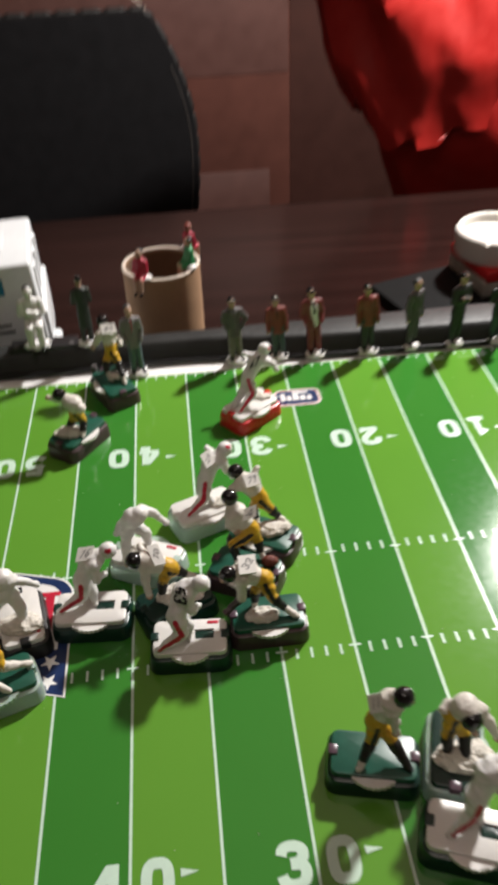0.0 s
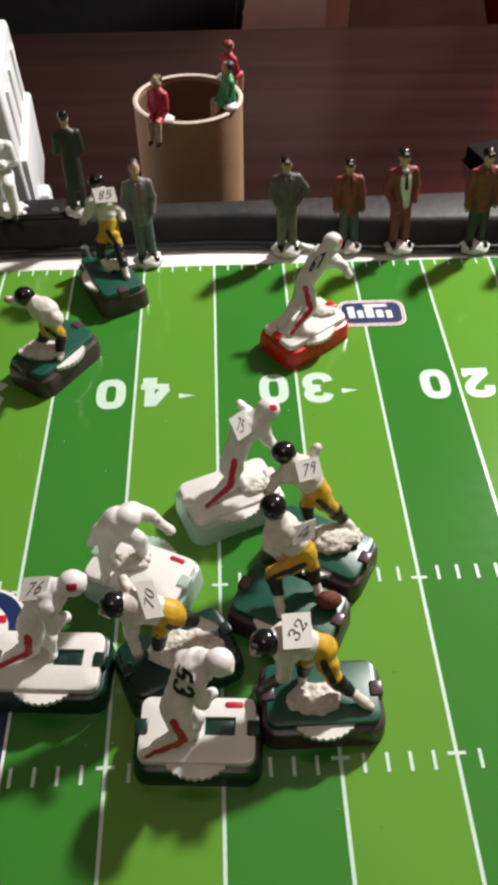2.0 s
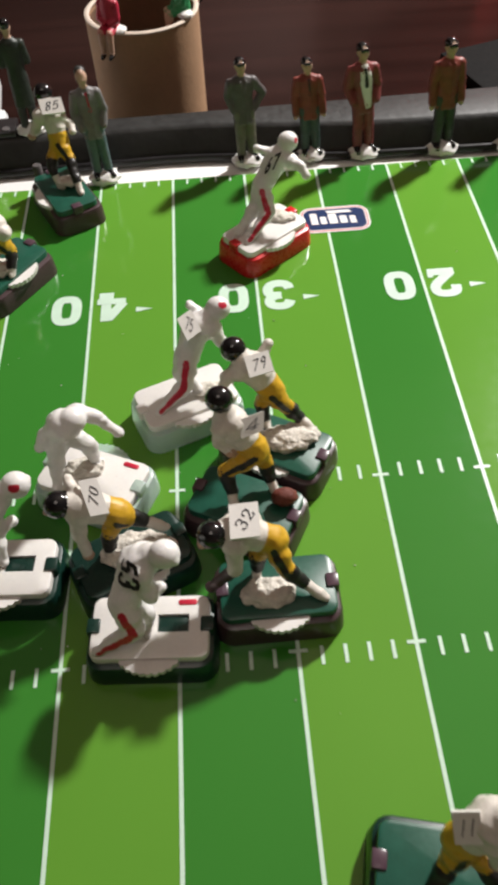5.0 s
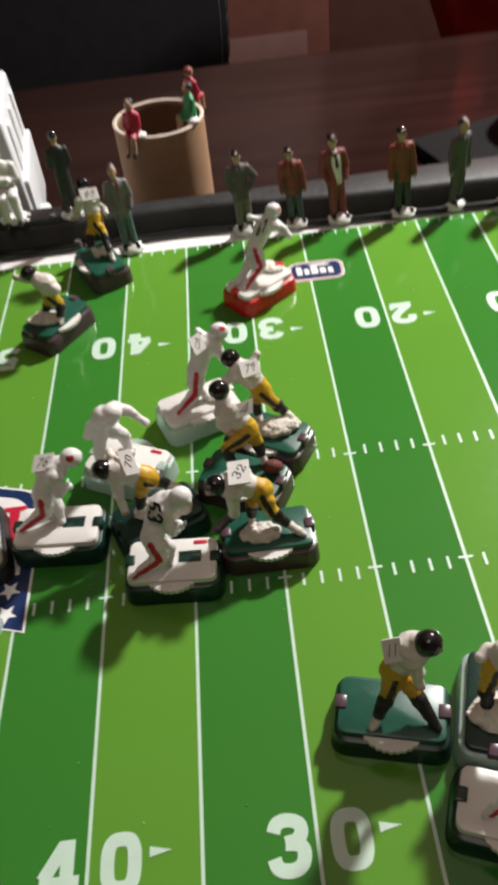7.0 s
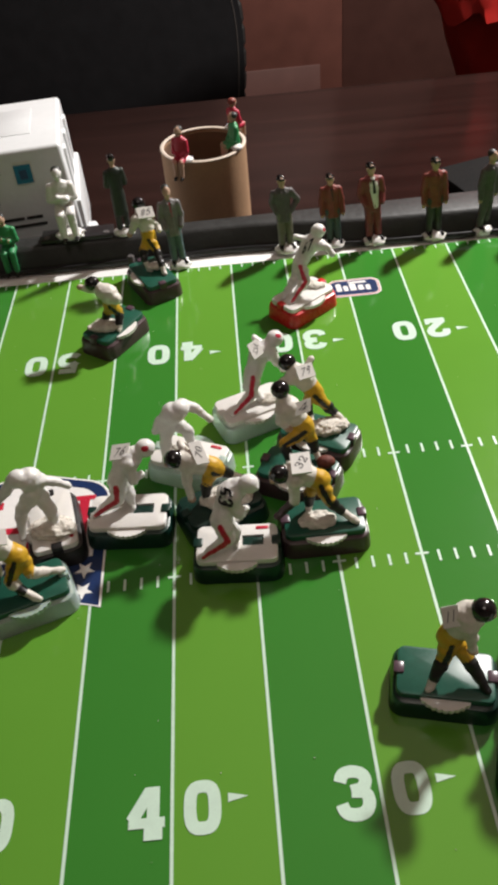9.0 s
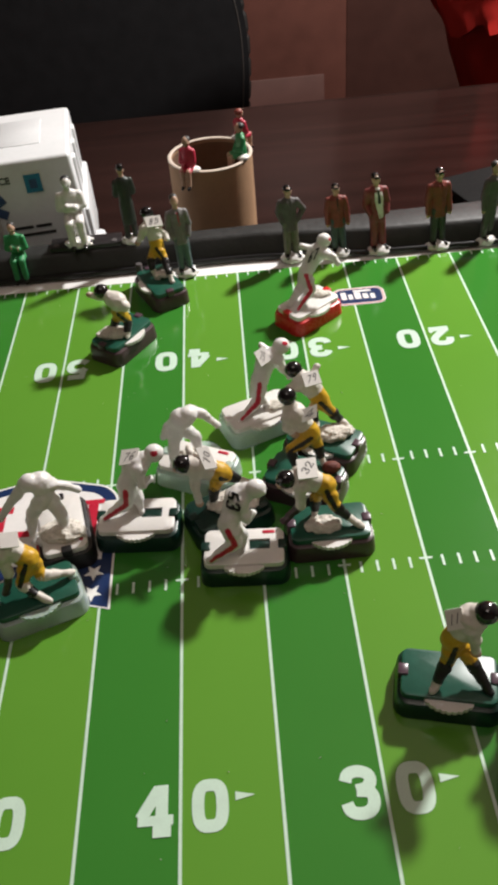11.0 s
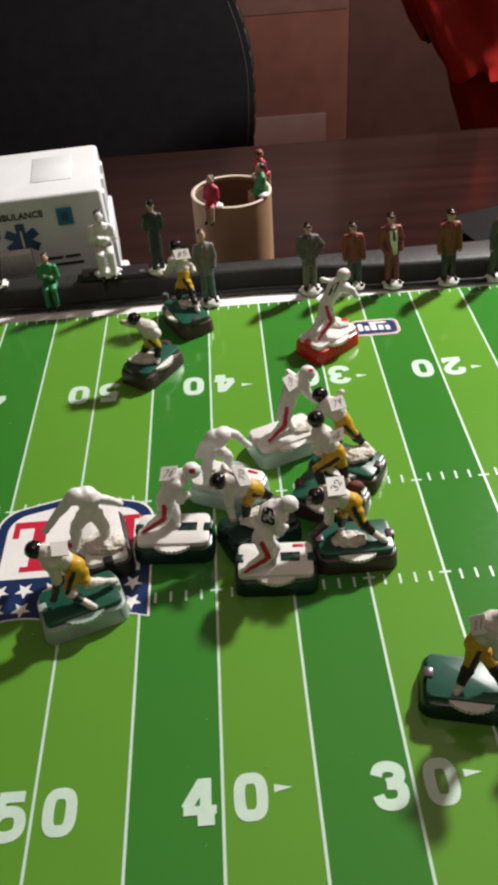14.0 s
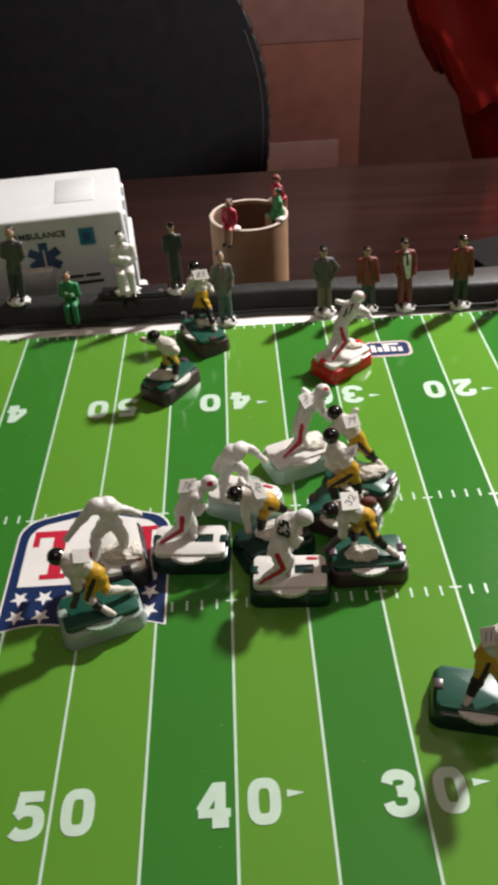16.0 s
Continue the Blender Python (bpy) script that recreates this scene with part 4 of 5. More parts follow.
bm = bmesh.new()
ball(bm, (0, 0, 0), 3.4, 0, (1.35, 1, 1), rough=0.12, seg=18)
bmesh.ops.scale(bm, vec=(MM, MM, MM), verts=bm.verts)
foam_ball = finish("miniature_football", bm, M_BALL)
foam_ball.location = (0.1525, 0.0155, 0.0160)
tagged(foam_ball, "tiny rough brown felt football on a green player base", "ball")

# ---- people-shaped toys along the sideline ----
MAN_MATS = [M_SKIN, M_CHAR, M_GREY, M_OLIVE, M_BROWN, M_MAROON, M_TEAL, M_DKGREEN, M_GREEN, M_CRIMSON, M_WHITE, M_HELMET, M_INK, M_PAPER, M_PALEGREY, M_SLATE]
SKIN, CHAR, GREY, OLIVE, BROWN, MAROON, TEAL, DKGREEN, GREEN, CRIMSON, WHITE, BLACK, INK, PALE, PALEGREY, SLATE = range(16)


def loft(bm, rings, mi, seg=18):
    """Stacked ellipses (z, rx, ry, cx, cy) with flat ends."""
    rows = [[bm.verts.new((cx + rx * math.cos(k * math.tau / seg), cy + ry * math.sin(k * math.tau / seg), zz)) for k in range(seg)] for zz, rx, ry, cx, cy in rings]
    for p, n in zip(rows, rows[1:]):
        for k in range(seg):
            l = (k + 1) % seg
            bm.faces.new((p[k], p[l], n[l], n[k])).material_index = mi
    bm.faces.new(rows[0][::-1]).material_index = mi
    bm.faces.new(rows[-1]).material_index = mi


def man(x, y, z, label, coat, legs, hat=BLACK, tall=58.0, turn=0.0, arms="down", shirt=None, tie=None, long_coat=False, plinth=True, skin=SKIN, lean=0.0, seat=False, wide=1.0, cap=True):
    """A painted toy bystander as one moulding; it faces -y."""
    bm = bmesh.new()
    k = tall / 58.0
    hdz = 53.2
    if seat:
        for s in (-1, 1):
            limb(bm, (s * 3.0, -1, 30), (s * 3.4, -9, 29), 3.4, 3.0, legs)
            limb(bm, (s * 3.4, -9, 29), (s * 3.8, -10, 14.5), 2.9, 2.3, legs)
            limb(bm, (s * 3.8, -10.5, 13), (s * 4.0, -14, 12.6), 1.8, 1.5, 11)
        low = 27.5
        if plinth:  # moulded seat block
            box(bm, (0, 3.5, 19.5), (9.5, 8.0, 17.0), 10, 1.0)
    else:
        for s in (-1, 1):
            limb(bm, (s * 2.6, 0, 29), (s * 3.0, -0.3, 16), 3.5, 2.9, legs)
            limb(bm, (s * 3.0, -0.3, 16), (s * 3.4, 0.4, 4.0), 2.9, 2.5, legs)
            limb(bm, (s * 3.4, 0.0, 4.6), (s * 4.6, -4.4, 4.4), 2.0, 1.6, 11)
        low = 24.0 if not long_coat else 15.0
    # jacket with a cut hem and square shoulders
    loft(bm, [(low, 6.1, 4.3, 0, 0.2), (low + 0.6, 6.3, 4.5, 0, 0.2), (30.5, 5.7, 4.2, 0, 0.2), (36, 5.3, 3.9, 0, 0.2), (41.5, 6.2, 4.2, 0, 0.1), (45.0, 6.6, 3.8, 0, 0.2), (47.0, 5.4, 3.0, 0, 0.3), (48.4, 2.6, 2.3, 0, 0.2)], coat)
    if shirt is not None:  # open front with a broad shirt
        loft(bm, [(27.0, 1.6, 1.2, 1.4, -3.6), (34, 2.6, 1.5, 1.0, -3.3), (40, 3.3, 1.6, 0.6, -3.3), (44.5, 3.0, 1.5, 0.2, -2.8), (47.8, 1.6, 1.2, 0, -1.9)], shirt, seg=12)
    if coat != WHITE and coat != GREEN:  # lapels and front seam
        limb(bm, (-1.6, -3.2, 46.2), (0.3, -4.1, 37.5), 0.7, 0.5, coat, seg=8, cap=2)
        limb(bm, (1.7, -3.2, 46.2), (0.4, -4.1, 37.5), 0.7, 0.5, coat, seg=8, cap=2)
        limb(bm, (0.4, -4.0, 37.5), (0.5, -4.3, low + 1), 0.4, 0.4, coat, seg=8, cap=2)
    if tie is not None:
        yy = -4.6 if shirt is not None else -3.7
        limb(bm, (0.1, yy + 0.9, 46), (0.3, yy, 38.5), 0.7, 1.0, tie, seg=8, cap=2)
    limb(bm, (0, 0.0, 46), (0, -0.4, 51), 2.1, 2.0, skin)
    ball(bm, (0, -0.5, hdz), 3.4, skin, (0.88, 1.0, 1.14))
    limb(bm, (0, -3.7, hdz + 0.2), (0, -4.0, hdz - 0.6), 0.5, 0.65, skin, seg=8, cap=2)
    for s in (-1, 1):
        ball(bm, (s * 3.0, 0.0, hdz - 0.2), 0.8, skin, (0.5, 0.8, 1.1), seg=9)
    if hat is not None:
        ball(bm, (0, 0.3 if cap else 0.9, hdz + (1.6 if cap else 1.9)), 3.45 if cap else 3.25, hat, (0.98, 1.02, 0.78))
        if cap:
            limb(bm, (-1.5, -3.3, hdz + 1.6), (1.5, -3.3, hdz + 1.6), 0.8, 0.8, hat)
    for s in (-1, 1):
        S = Vector((s * 6.1, 0.3, 44.6))
        if arms == "down":
            E, H = Vector((s * 8.0, 0.6, 36)), Vector((s * 8.2, -1.0, 27.5))
        elif arms == "hips":
            E, H = Vector((s * 11.4 if s > 0 else -7.9, 1.6, 37.5)), Vector((s * 5.8, -0.8, 31.0))
        elif arms == "crossed":
            E, H = Vector((s * 7.7, -0.8, 36.5)), Vector((-s * 2.6, -5.4, 38.5 + s))
        elif arms == "pocket":
            E, H = Vector((s * 8.4, 0.9, 36.0)), Vector((s * 6.2, -2.8, 30.0))
        else:
            E, H = Vector((s * 7.6, 0.2, 36.5)), Vector((s * 4.0, 4.4, 32))
        limb(bm, S, E, 2.7, 2.3, coat)
        limb(bm, E, H, 2.3, 2.0, coat)
        if arms in ("down", "crossed"):
            ball(bm, H + Vector((0, 0, -1.8 if arms == "down" else 0)), 1.8, skin if legs != WHITE else WHITE, (0.8, 1, 1.2))
    if plinth:
        ball(bm, (0, -4.0 if seat else -0.8, 12.6 if seat else 1.9), 8.0, 10, (1.15, 0.85, 0.45), rough=0.3, seg=22)
    bm = fuse(bm, 0.5, 2, 0.35, calm=Vector((0, -0.5, 53.2)))
    for v in bm.verts:
        v.co.x += lean * v.co.z
        v.co.x *= wide * 0.94
        v.co.y *= wide * 0.94
        if plinth and v.co.z < (11.0 if seat else 0.0):
            v.co.z = 11.0 if seat else 0.0
    off = Vector((0, 0, 11.0 if seat else 0.0))
    for v in bm.verts:
        v.co = (v.co - off) * k * MM
    ob = finish("toy_figure", bm, MAN_MATS)
    ob.matrix_basis = pose(x, y, z, 0, 0, turn)
    return tagged(ob, label, "toy figure", "toy bystanders")


RT = 0.0162
man(0.1550, 0.2485, 0.0, "toy man in grey jacket and olive trousers, arms akimbo", GREY, OLIVE, tall=58, arms="hips", turn=10, lean=-0.04)
man(0.1895, 0.2500, 0.0, "shorter toy man in rust jacket and dark trousers", BROWN, TEAL, tall=55, tie=INK, turn=5, lean=-0.07)
man(0.2175, 0.2485, 0.0, "toy man in maroon suit with white shirt and tie", MAROON, MAROON, tall=61, shirt=PALE, tie=INK, arms="pocket", turn=12, lean=-0.08)
man(0.2595, 0.2465, 0.0, "toy man in rust jacket and charcoal trousers", BROWN, CHAR, tall=61, turn=12, lean=-0.06)
man(0.2945, 0.2480, 0.0, "toy man in grey shirt and trousers, slouching", GREY, GREY, hat=CHAR, cap=False, tall=60, turn=35, lean=0.03)
man(0.3290, 0.2470, 0.0, "toy man in dark green trousers and grey jacket", CHAR, DKGREEN, tall=63, turn=25, arms="crossed", lean=0.05)
man(0.3630, 0.2460, 0.0, "toy man in dark green clothes, arms folded", DKGREEN, TEAL, tall=58, turn=-10, arms="crossed")
man(0.0780, 0.2415, 0.0, "toy man in grey suit with red tie and hand in pocket", PALEGREY, SLATE, hat=CHAR, cap=False, tall=62, shirt=None, tie=CRIMSON, arms="pocket", turn=14, lean=-0.04, wide=0.9)
man(0.0405, 0.2665, RT, "toy man in long dark green coat on the rail", DKGREEN, CHAR, tall=60, arms="crossed", cap=False, long_coat=True, turn=195, wide=0.86)
man(0.0015, 0.2690, RT + 0.0033, "unpainted white toy man seated with folded arms on the switch block", WHITE, WHITE, tall=62, arms="crossed", skin=WHITE, hat=CHAR, cap=False, turn=8, seat=True, wide=1.1)
man(-0.0850, 0.2660, RT, "toy man in grey suit standing on the rail", GREY, CHAR, tall=64, arms="back", hat=CHAR, cap=False, turn=-10, lean=0.12)
man(-0.0425, 0.2605, 0.0, "seated toy man in bright green clothes on the rail edge", GREEN, GREEN, hat=CHAR, cap=False, tall=54, arms="crossed", plinth=False, seat=True)

# ---- cardboard tube with small seated toys ----
CUP = (0.1008, 0.3560, TABLE_Z)
CUP_R, CUP_H = 0.0335, 0.0895
tube = holder("cardboard_tube", pose(*CUP), "brown cardboard tube with a pale cut rim standing on the table", "tube")
bm = bmesh.new()
lathe(bm, [(CUP_R - 0.0024, 0.0), (CUP_R, 0.0), (CUP_R, CUP_H * 0.5), (CUP_R, CUP_H - 0.0012), (CUP_R - 0.0020, CUP_H - 0.0012)], seg=64, closed=True)
part("tube_wall", bm, M_CARD, tube)
# inner layer in darker brown, colour standing in for the shade inside the tube
bm = bmesh.new()
lathe(bm, [(CUP_R - 0.0030, 0.0005), (CUP_R - 0.0025, 0.0005), (CUP_R - 0.0025, CUP_H - 0.0035), (CUP_R - 0.0030, CUP_H - 0.0035)], seg=64, closed=True)
part("inner_shade", bm, M_TUBE_SHADE, tube, "tube inside in darker brown, standing in for shade")
bm = bmesh.new()
lathe(bm, [(CUP_R - 0.0026, CUP_H - 0.0011), (CUP_R + 0.0002, CUP_H - 0.0011), (CUP_R + 0.0003, CUP_H - 0.0003), (CUP_R - 0.0006, CUP_H + 0.0002), (CUP_R - 0.0020, CUP_H + 0.0002), (CUP_R - 0.0027, CUP_H - 0.0003)], seg=64, closed=True)
part("rim", bm, M_RIM, tube, "pale cut cardboard rim")


def sitter(ang, coat, label, size=1.0, hair=BROWN, face=0.0, inward=0.0008):
    bm = bmesh.new()
    limb(bm, (0, 0, 3), (0, 0, 12), 4.2, 3.4, coat, squash=0.85)
    limb(bm, (-3, 0, 11.5), (3, 0, 11.5), 2.1, 2.1, coat)
    ball(bm, (0, -0.4, 17.6), 2.7, SKIN, (0.9, 1, 1.1))
    ball(bm, (0, 0.4, 18.6), 2.7, hair, (1, 1, 0.8))
    for s in (-1, 1):
        limb(bm, (s * 3.6, 0, 11), (s * 4.3, -1.5, 5.5), 1.7, 1.4, coat)
        limb(bm, (s * 4.3, -1.5, 5.5), (s * 1.4, -4.2, 4.6), 1.4, 1.1, coat)
        limb(bm, (s * 1.8, 0, 2.2), (s * 2.0, -7.0, 1.6), 2.2, 1.8, coat)
        limb(bm, (s * 2.0, -7.0, 1.6), (s * 2.0, -7.6, -7.0), 1.7, 1.2, SKIN)
        limb(bm, (s * 2.0, -7.8, -7.6), (s * 2.0, -10, -8.0), 1.2, 1.0, BLACK)
    ball(bm, (3.0, -0.5, 0.9), 3.4, WHITE, (1.4, 1.1, 0.45), rough=0.2)
    bm = fuse(bm, 0.4, 1, 0.25)
    for v in bm.verts:
        v.co *= MM * size
    ob = finish("toy_child", bm, MAN_MATS)
    a = radians(ang)
    r = CUP_R - inward
    ob.matrix_basis = pose(CUP[0] + r * math.cos(a), CUP[1] + r * math.sin(a), CUP[2] + CUP_H + 0.0004, 0, 0, face)
    return tagged(ob, label, "toy figure", "toys sitting on the tube")


sitter(240, CRIMSON, "small seated toy figure in crimson on the tube rim", 1.25, CHAR, -18)
sitter(-26, GREEN, "small seated toy figure in green on the tube rim", 1.25, CHAR, -70, inward=0.0060)
sitter(38, CRIMSON, "small seated toy figure in red behind the green one", 1.2, BROWN, 140)

# ---- toy ambulance ----
van = holder("toy_ambulance", pose(-0.0030, 0.3650, TABLE_Z, 0, 0, 7.0), "white plastic toy ambulance with blue star emblem", "toy van")
VL, VW, VZ0, VZ1 = 0.230, 0.102, 0.014, 0.1165
bm = bmesh.new()
box(bm, (-VL / 2, 0, (VZ0 + VZ1) / 2), (VL, VW, VZ1 - VZ0), 0, 0.003, segs=3)
for v in bm.verts:  # sides lean in towards the roof
    kz = (v.co.z - VZ0) / (VZ1 - VZ0)
    v.co.y *= 1.0 - 0.02 * kz
    if v.co.x > -0.05:
        v.co.x -= 0.004 * kz
vbody = part("body", bm, M_VAN, van)
bm = bmesh.new()
box(bm, (-0.042, 0.004, VZ1 + 0.0001), (0.032, 0.052, 0.0008), 0, 0.0003)
part("roof_hatch", bm, M_VAN, vbody)
bm = bmesh.new()
box(bm, (0.0040, -0.020, 0.029), (0.009, VW * 0.16, 0.015), 0, 0.0035)
part("bumper", bm, M_VAN, van)
bm = bmesh.new()
box(bm, (-0.0018, 0.0, 0.046), (0.0070, VW * 0.92, 0.050), 0, 0.002)
part("end_panel", bm, M_VAN, vbody)
for y in (-0.030, 0.0, 0.030):
    bm = bmesh.new()
    box(bm, (-0.0030, y, 0.090), (0.0030, 0.010, 0.034), 0, 0.0008)
    part("rib", bm, M_VAN, vbody)
bm = bmesh.new()
box(bm, (-VL / 2 - 0.01, 0, 0.012), (VL * 0.9, VW * 0.8, 0.012), 0, 0.002)
part("chassis", bm, M_FRAME, van)
for wx in (-0.055, -0.185):
    for s in (-1, 1):
        bm = bmesh.new()
        lathe(bm, [(0.006, -0.005), (0.0155, -0.005), (0.017, -0.003), (0.017, 0.003), (0.0155, 0.005), (0.006, 0.005)], seg=28)
        w = part("wheel", bm, M_TYRE, van)
        w.matrix_basis = pose(wx, s * (VW / 2 - 0.004), 0.017, 90)
bm = bmesh.new()
box(bm, (-0.0815, -VW / 2 - 0.004, 0.066), (0.031, 0.010, 0.021), 0, 0.0015)
for v in bm.verts:
    if v.co.z < 0.06 and v.co.y < -VW / 2 - 0.004:
        v.co.y += 0.006
part("side_box", bm, M_VANDIRT, van, "grubby white side box")


def decal_place(x, zz, lift=0.0006):
    """A spot on the near flank of the van body."""
    kz = (zz - VZ0) / (VZ1 - VZ0)
    return (x + 0.009, -VW / 2 * (1.0 - 0.02 * kz) - lift, zz)


def side_poly(bm, pts, mi=0, lift=0.0006):
    bm.faces.new([bm.verts.new(decal_place(x, zz, lift)) for x, zz in pts]).material_index = mi


bm = bmesh.new()
side_poly(bm, [(-0.0500, 0.0920), (-0.0365, 0.0920), (-0.0365, 0.1080), (-0.0500, 0.1080)], 0)
side_poly(bm, [(-0.0498, 0.0917), (-0.0375, 0.0917), (-0.0375, 0.1057), (-0.0498, 0.1057)], 1, 0.0010)
side_poly(bm, [(-0.0465, 0.0950), (-0.0410, 0.0950), (-0.0410, 0.1020), (-0.0465, 0.1020)], 2, 0.0014)
part("square_decal", bm, [M_PAPER, M_CYAN, M_BLUE], vbody, "square blue decal with white edge", smooth=False)
bm = bmesh.new()
sc = (-0.0800, 0.0830)
for k in range(3):
    a = radians(60 * k + 90)
    d, n2 = Vector((math.cos(a), math.sin(a))), Vector((-math.sin(a), math.cos(a)))
    L, W = 0.0138, 0.0036
    side_poly(bm, [tuple(Vector(sc) + d * L * i + n2 * W * j) for i, j in ((-1, -1), (1, -1), (1, 1), (-1, 1))], 0, 0.0006 + 0.0001 * k)
side_poly(bm, [(sc[0] - 0.0008, sc[1] - 0.008), (sc[0] + 0.0008, sc[1] - 0.008), (sc[0] + 0.0008, sc[1] + 0.008), (sc[0] - 0.0008, sc[1] + 0.008)], 1, 0.0012)
part("star_emblem", bm, [M_BLUE, M_PAPER], vbody, "six-armed blue star emblem", smooth=False)
bm = bmesh.new()
for x0, x1, zz in ((-0.070, -0.052, 0.0635), (-0.050, -0.038, 0.0635), (-0.066, -0.036, 0.0575)):
    side_poly(bm, [(x0, zz), (x1, zz), (x1, zz + 0.0024), (x0, zz + 0.0024)])
part("small_print", bm, M_CHAR, vbody, "lines of small dark print", smooth=False)


def lettering(text, size, name, parent, m, material, label):
    cu = bpy.data.curves.new(name, "FONT")
    cu.body, cu.size, cu.offset, cu.extrude = text, size, size * 0.02, 0.0001
    cu.align_x = "RIGHT"
    tmp = new(name, cu)
    me = bpy.data.meshes.new_from_object(tmp.evaluated_get(bpy.context.evaluated_depsgraph_get()))
    bpy.data.objects.remove(tmp)
    ob = new(name, me)
    me.materials.clear()
    me.materials.append(material)
    ob.parent = parent
    ob.matrix_basis = m
    return tagged(ob, label)


lettering("AMBULANCE", 0.0072, "lettering", vbody, pose(-0.0510, -VW / 2 * 0.984 - 0.0005, 0.1005, 89), M_CHAR, "AMBULANCE in dark capitals")

# ---- things further along the table ----
# white ashtray with notches, on a marbled block
bm = bmesh.new()
box(bm, (0, 0, 0.0074), (0.082, 0.078, 0.0148), 0, 0.0015)
block = finish("marbled_box", bm, M_MARBLE)
block.matrix_basis = pose(0.4440, 0.4350, TABLE_Z + 0.0101, 0, 0, 8)
tagged(block, "small marble-patterned box on the black folder", "box")
bm = bmesh.new()
box(bm, (0, 0, 0.0058), (0.079, 0.076, 0.0116), 0, 0.002)
red_box = finish("red_tin", bm, M_REDBASE)
red_box.matrix_basis = pose(0.4430, 0.4355, TABLE_Z + 0.0250, 0, 0, 11)
tagged(red_box, "flat red tin lying on the marbled box", "tin")
bm = bmesh.new()
seg = 96
prof = [(0.033, 0.0165), (0.0345, 0.017), (0.0355, 0.0225), (0.0365, 0.0242), (0.0405, 0.0246), (0.0420, 0.0230), (0.0418, 0.0030), (0.0405, 0.0)]
rows = []
for r, zz in prof:
    row = []
    for k in range(seg):
        a = k * math.tau / seg
        notch = max(0.0, 1 - abs(((k * 4 / seg) % 1) - 0.62) * 18)
        row.append(bm.verts.new((r * math.cos(a), r * math.sin(a), zz - (0.0035 * notch if zz > 0.02 else 0))))
    rows.append(row)
for p, n in zip(rows, rows[1:]):
    for k in range(seg):
        bm.faces.new((p[k], p[(k + 1) % seg], n[(k + 1) % seg], n[k]))
bm.faces.new(rows[0])
bm.faces.new(rows[-1][::-1])
tray = finish("ashtray", bm, M_CERAMIC)
tray.matrix_basis = pose(0.4350, 0.4385, TABLE_Z + 0.0367)
tagged(tray, "round white ceramic ashtray with notched rim on a red tin", "ashtray")
# black folder lying behind the rail
bm = bmesh.new()
box(bm, (0, 0, 0.005), (0.30, 0.11, 0.010), 0, 0.0015)
folder = finish("black_folder", bm, M_FOLDER)
folder.matrix_basis = pose(0.467, 0.433, TABLE_Z, 0, 0, 18)
tagged(folder, "flat black folder lying on the table behind the rail", "folder")

# ---- behind the table ----
chair = holder("black_chair", pose(-0.242, 1.63, FLOOR_Z), "black upholstered chair with stitched edge behind the table", "chair")


def back_outline(n=60):
    """Half-width against height for the backrest: bowed side, rounded top corner."""
    out = []
    for i in range(n + 1):
        zz = 0.20 + i / n * 0.632
        d = zz - 0.552
        x = 0.420 - (1.10 if d > 0 else 0.50) * d * d
        x -= 6.0 * max(0.0, zz - 0.820) ** 1.3
        out.append((x, zz))
    return out


bm = bmesh.new()
ol = back_outline()
fr = [[bm.verts.new((s * x, y, zz)) for x, zz in ol] for s, y in ((-1, -0.03), (1, -0.03), (1, 0.03), (-1, 0.03))]
for a, b in ((0, 1), (1, 2), (2, 3), (3, 0)):
    for i in range(len(ol) - 1):
        bm.faces.new((fr[a][i], fr[b][i], fr[b][i + 1], fr[a][i + 1]))
bm.faces.new([f[-1] for f in fr])
bm.faces.new([f[0] for f in fr][::-1])
backrest = part("backrest", bm, M_CASE, chair)
for s in (-1, 1):
    bm = bmesh.new()
    line = []
    for (xa, za), (xb, zb) in zip(ol, ol[1:]):
        for q in (0.0, 0.5):
            line.append((s * (xa + (xb - xa) * q), 0.004, za + (zb - za) * q))
    edge_tube(bm, line, lambda i: 0.0062 if i % 9 < 7 else 0.0030)
    part("piping", bm, M_TRIM, backrest, "stitched dark edge trim")
    bm = bmesh.new()
    edge_tube(bm, [(s * (x - 0.013), -0.0302, zz) for x, zz in ol[::2] if zz < 0.74], lambda i: 0.0017)
    part("seam", bm, M_SEAM, backrest, "pale stitched seam")
bm = bmesh.new()
edge_tube(bm, [(-0.328 + i * 0.00656, 0.0, 0.8335) for i in range(101)], lambda i: 0.0070 if i % 8 < 6 else 0.0030)
part("piping", bm, M_TRIM, backrest, "stitched dark edge trim")
bm = bmesh.new()
edge_tube(bm, [(0.331, 0.004, 0.832), (0.317, 0.006, 0.846), (0.300, 0.010, 0.858), (0.280, 0.016, 0.874)], lambda i: 0.0016)
part("cord", bm, M_RIM, chair, "thin pale cord end")
bm = bmesh.new()
box(bm, (0, -0.22, 0.26), (0.76, 0.46, 0.09), 0, 0.02)
part("seat", bm, M_CASE, chair)
for sx in (-1, 1):
    for y in (-0.02, -0.40):
        bm = bmesh.new()
        limb(bm, (sx * 0.33, y, 0.016), (sx * 0.33, y, 0.24), 0.016, 0.018)
        part("leg", bm, M_FRAME, chair)

# crumpled red bag: a narrow body under a flared, folded-over top
bm = bmesh.new()
seg = 120


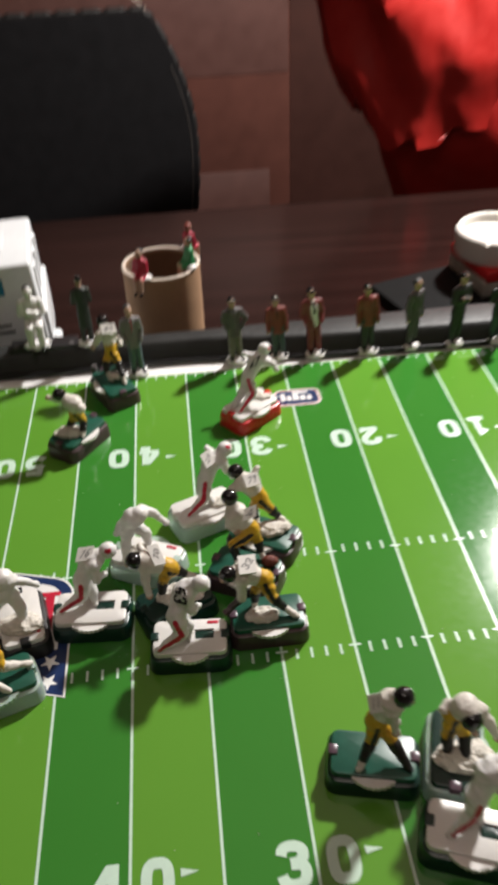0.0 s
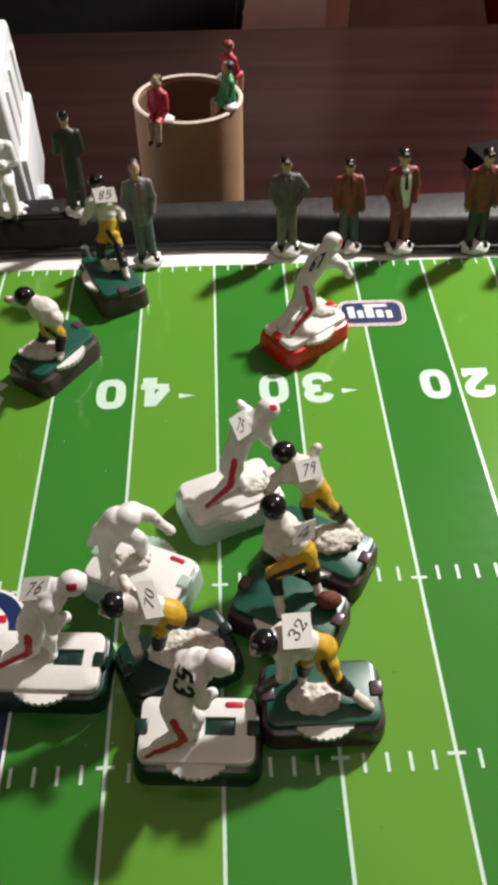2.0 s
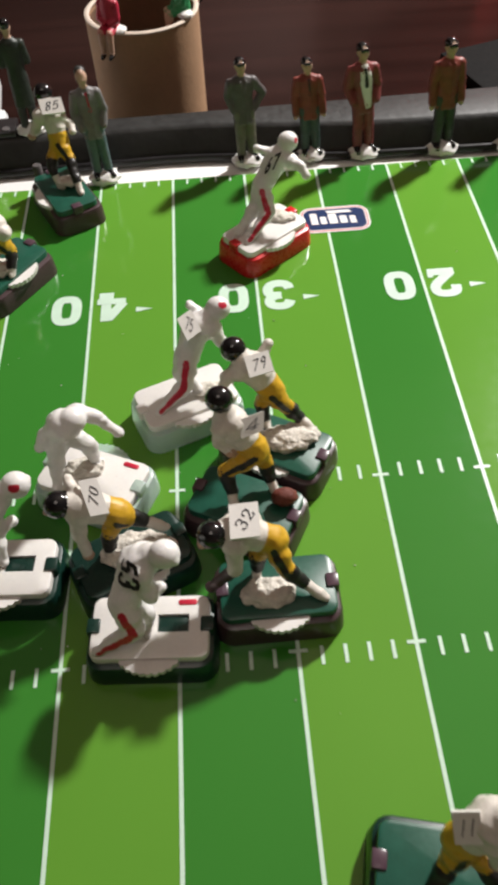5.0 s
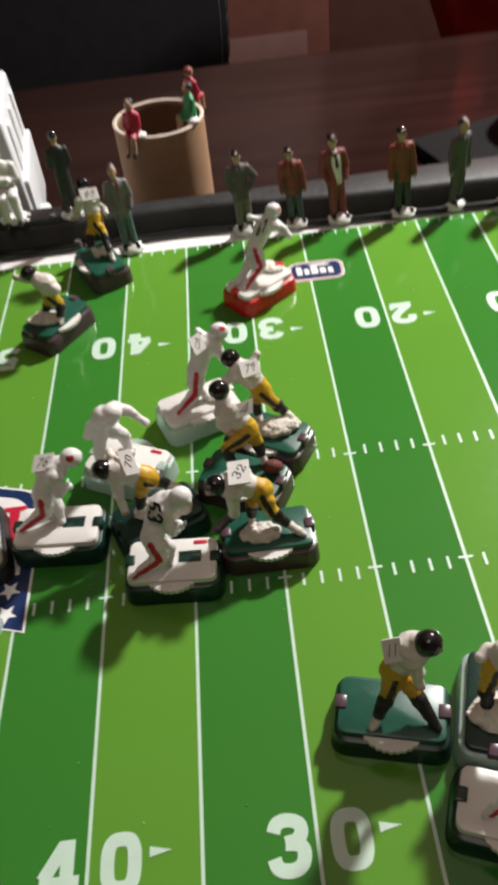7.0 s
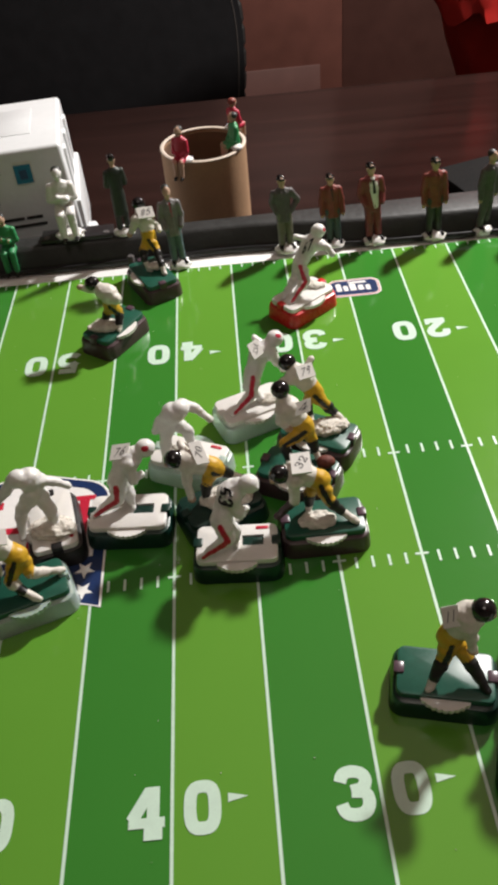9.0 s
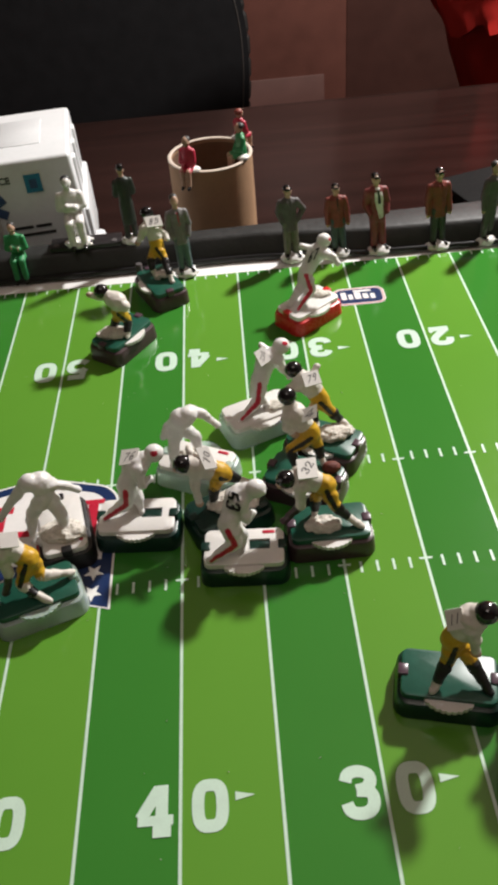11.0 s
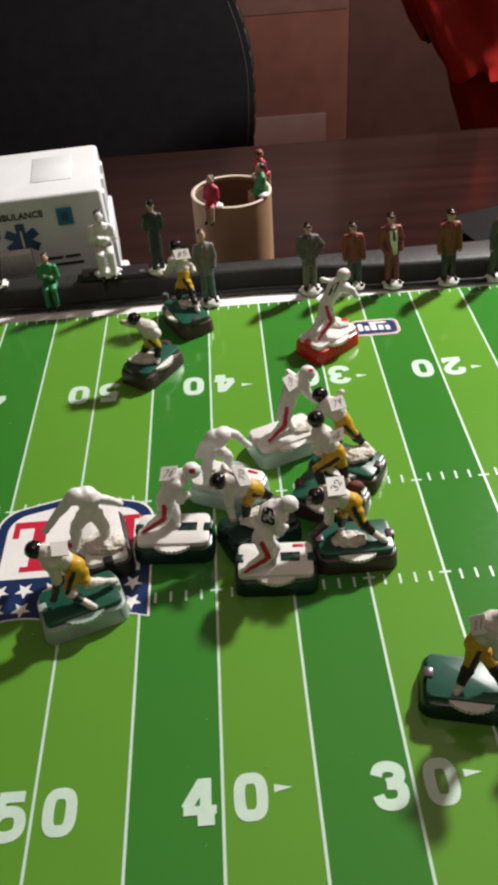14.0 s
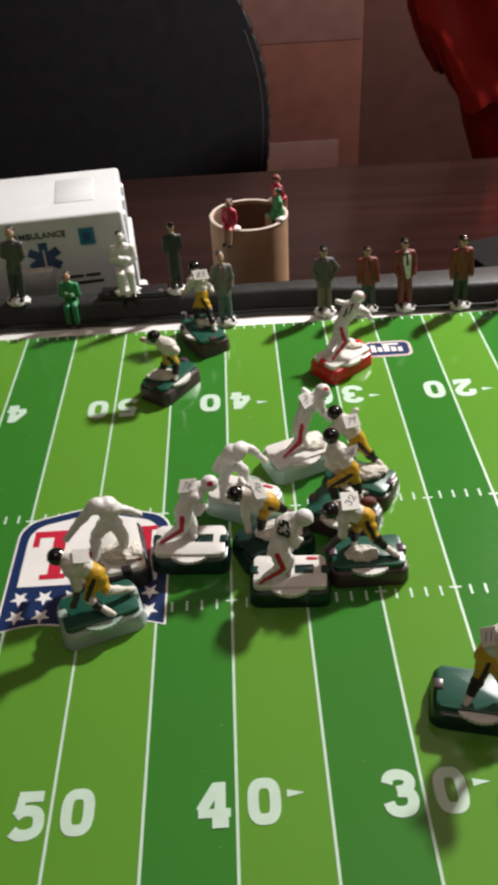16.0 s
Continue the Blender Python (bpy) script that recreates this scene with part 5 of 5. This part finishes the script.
def pleat(a, zz, seed):
    """Long sharp folds that run up the film and drift a little."""
    ca, sa = math.cos(a + 0.5 * (zz - 0.8)), math.sin(a + 0.5 * (zz - 0.8))
    d = 0.0
    for freq, amount in ((1.2, 0.040), (2.5, 0.030), (6.0, 0.012)):
        d += amount * (0.45 - 1.5 * abs(noise.noise(Vector((ca * freq + seed, sa * freq, zz * (1.6 if freq < 3 else 1.0) * freq)))))
    return d


def bag_ring(r, zz, amount, jag=0.0, seed=0.0):
    row = []
    for k in range(seg):
        a = k * math.tau / seg
        z1 = zz + jag * (0.075 * noise.noise(Vector((math.cos(a) * 3.2 + 21, math.sin(a) * 3.2, 0))) + 0.020 * noise.noise(Vector((math.cos(a) * 9, math.sin(a) * 9, 4))))
        rr = r + amount * pleat(a, z1, seed)
        back = math.sin(a) > 0
        row.append(bm.verts.new((rr * math.cos(a), rr * math.sin(a) * (0.35 if back else 0.6) + 0.50 * max(0.0, z1 - 0.76), z1)))
    return row


BAG_PROFILE = ((0.0, 0.13), (0.55, 0.145), (0.68, 0.176), (0.747, 0.208), (0.781, 0.222), (0.87, 0.268), (0.942, 0.284), (1.06, 0.297))


def bag_radius(zz):
    for (z0, r0), (z1, r1) in zip(BAG_PROFILE, BAG_PROFILE[1:]):
        if zz <= z1:
            return r0 + (r1 - r0) * (zz - z0) / (z1 - z0)
    return BAG_PROFILE[-1][1]


def bag_part(name, rows, label):
    for p, n in zip(rows, rows[1:]):
        for k in range(seg):
            bm.faces.new((p[k], p[(k + 1) % seg], n[(k + 1) % seg], n[k]))
    bm.faces.new(rows[0][::-1])
    bm.faces.new(rows[-1])
    part(name, bm, M_BAG, sack, label)


sack = holder("red_plastic_bag", pose(0.640, 0.93, FLOOR_Z), "tall crumpled red plastic bag behind the table", "bag")
bag_part("bag_body", [bag_ring(bag_radius(0.83 * j / 24) - 0.006, 0.83 * j / 24, 0.6) for j in range(25)], "darker gathered red film")
bm = bmesh.new()
rows = []
for j in range(33):
    zz = 0.790 + 0.25 * j / 32
    rows.append(bag_ring(bag_radius(zz) + 0.008, zz, 0.9, jag=1.0 - j / 32, seed=6.0))
bag_part("folded_top", rows + [bag_ring(0.22, 1.06, 0.5)], "bright red folded-over top")

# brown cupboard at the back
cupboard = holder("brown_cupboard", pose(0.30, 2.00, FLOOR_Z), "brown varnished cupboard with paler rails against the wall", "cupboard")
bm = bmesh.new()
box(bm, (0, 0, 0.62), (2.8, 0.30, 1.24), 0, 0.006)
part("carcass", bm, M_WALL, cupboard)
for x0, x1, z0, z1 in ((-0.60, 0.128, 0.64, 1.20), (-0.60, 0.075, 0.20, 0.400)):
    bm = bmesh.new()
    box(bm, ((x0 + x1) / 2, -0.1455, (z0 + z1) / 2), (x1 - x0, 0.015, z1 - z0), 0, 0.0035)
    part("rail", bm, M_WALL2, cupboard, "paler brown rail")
# right part in darker brown: shade on the cupboard put into the panel colour
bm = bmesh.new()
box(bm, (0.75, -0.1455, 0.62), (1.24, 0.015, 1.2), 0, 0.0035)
part("shade_panel", bm, M_WALL_SHADE, cupboard, "side panel in darker brown for the shade there")
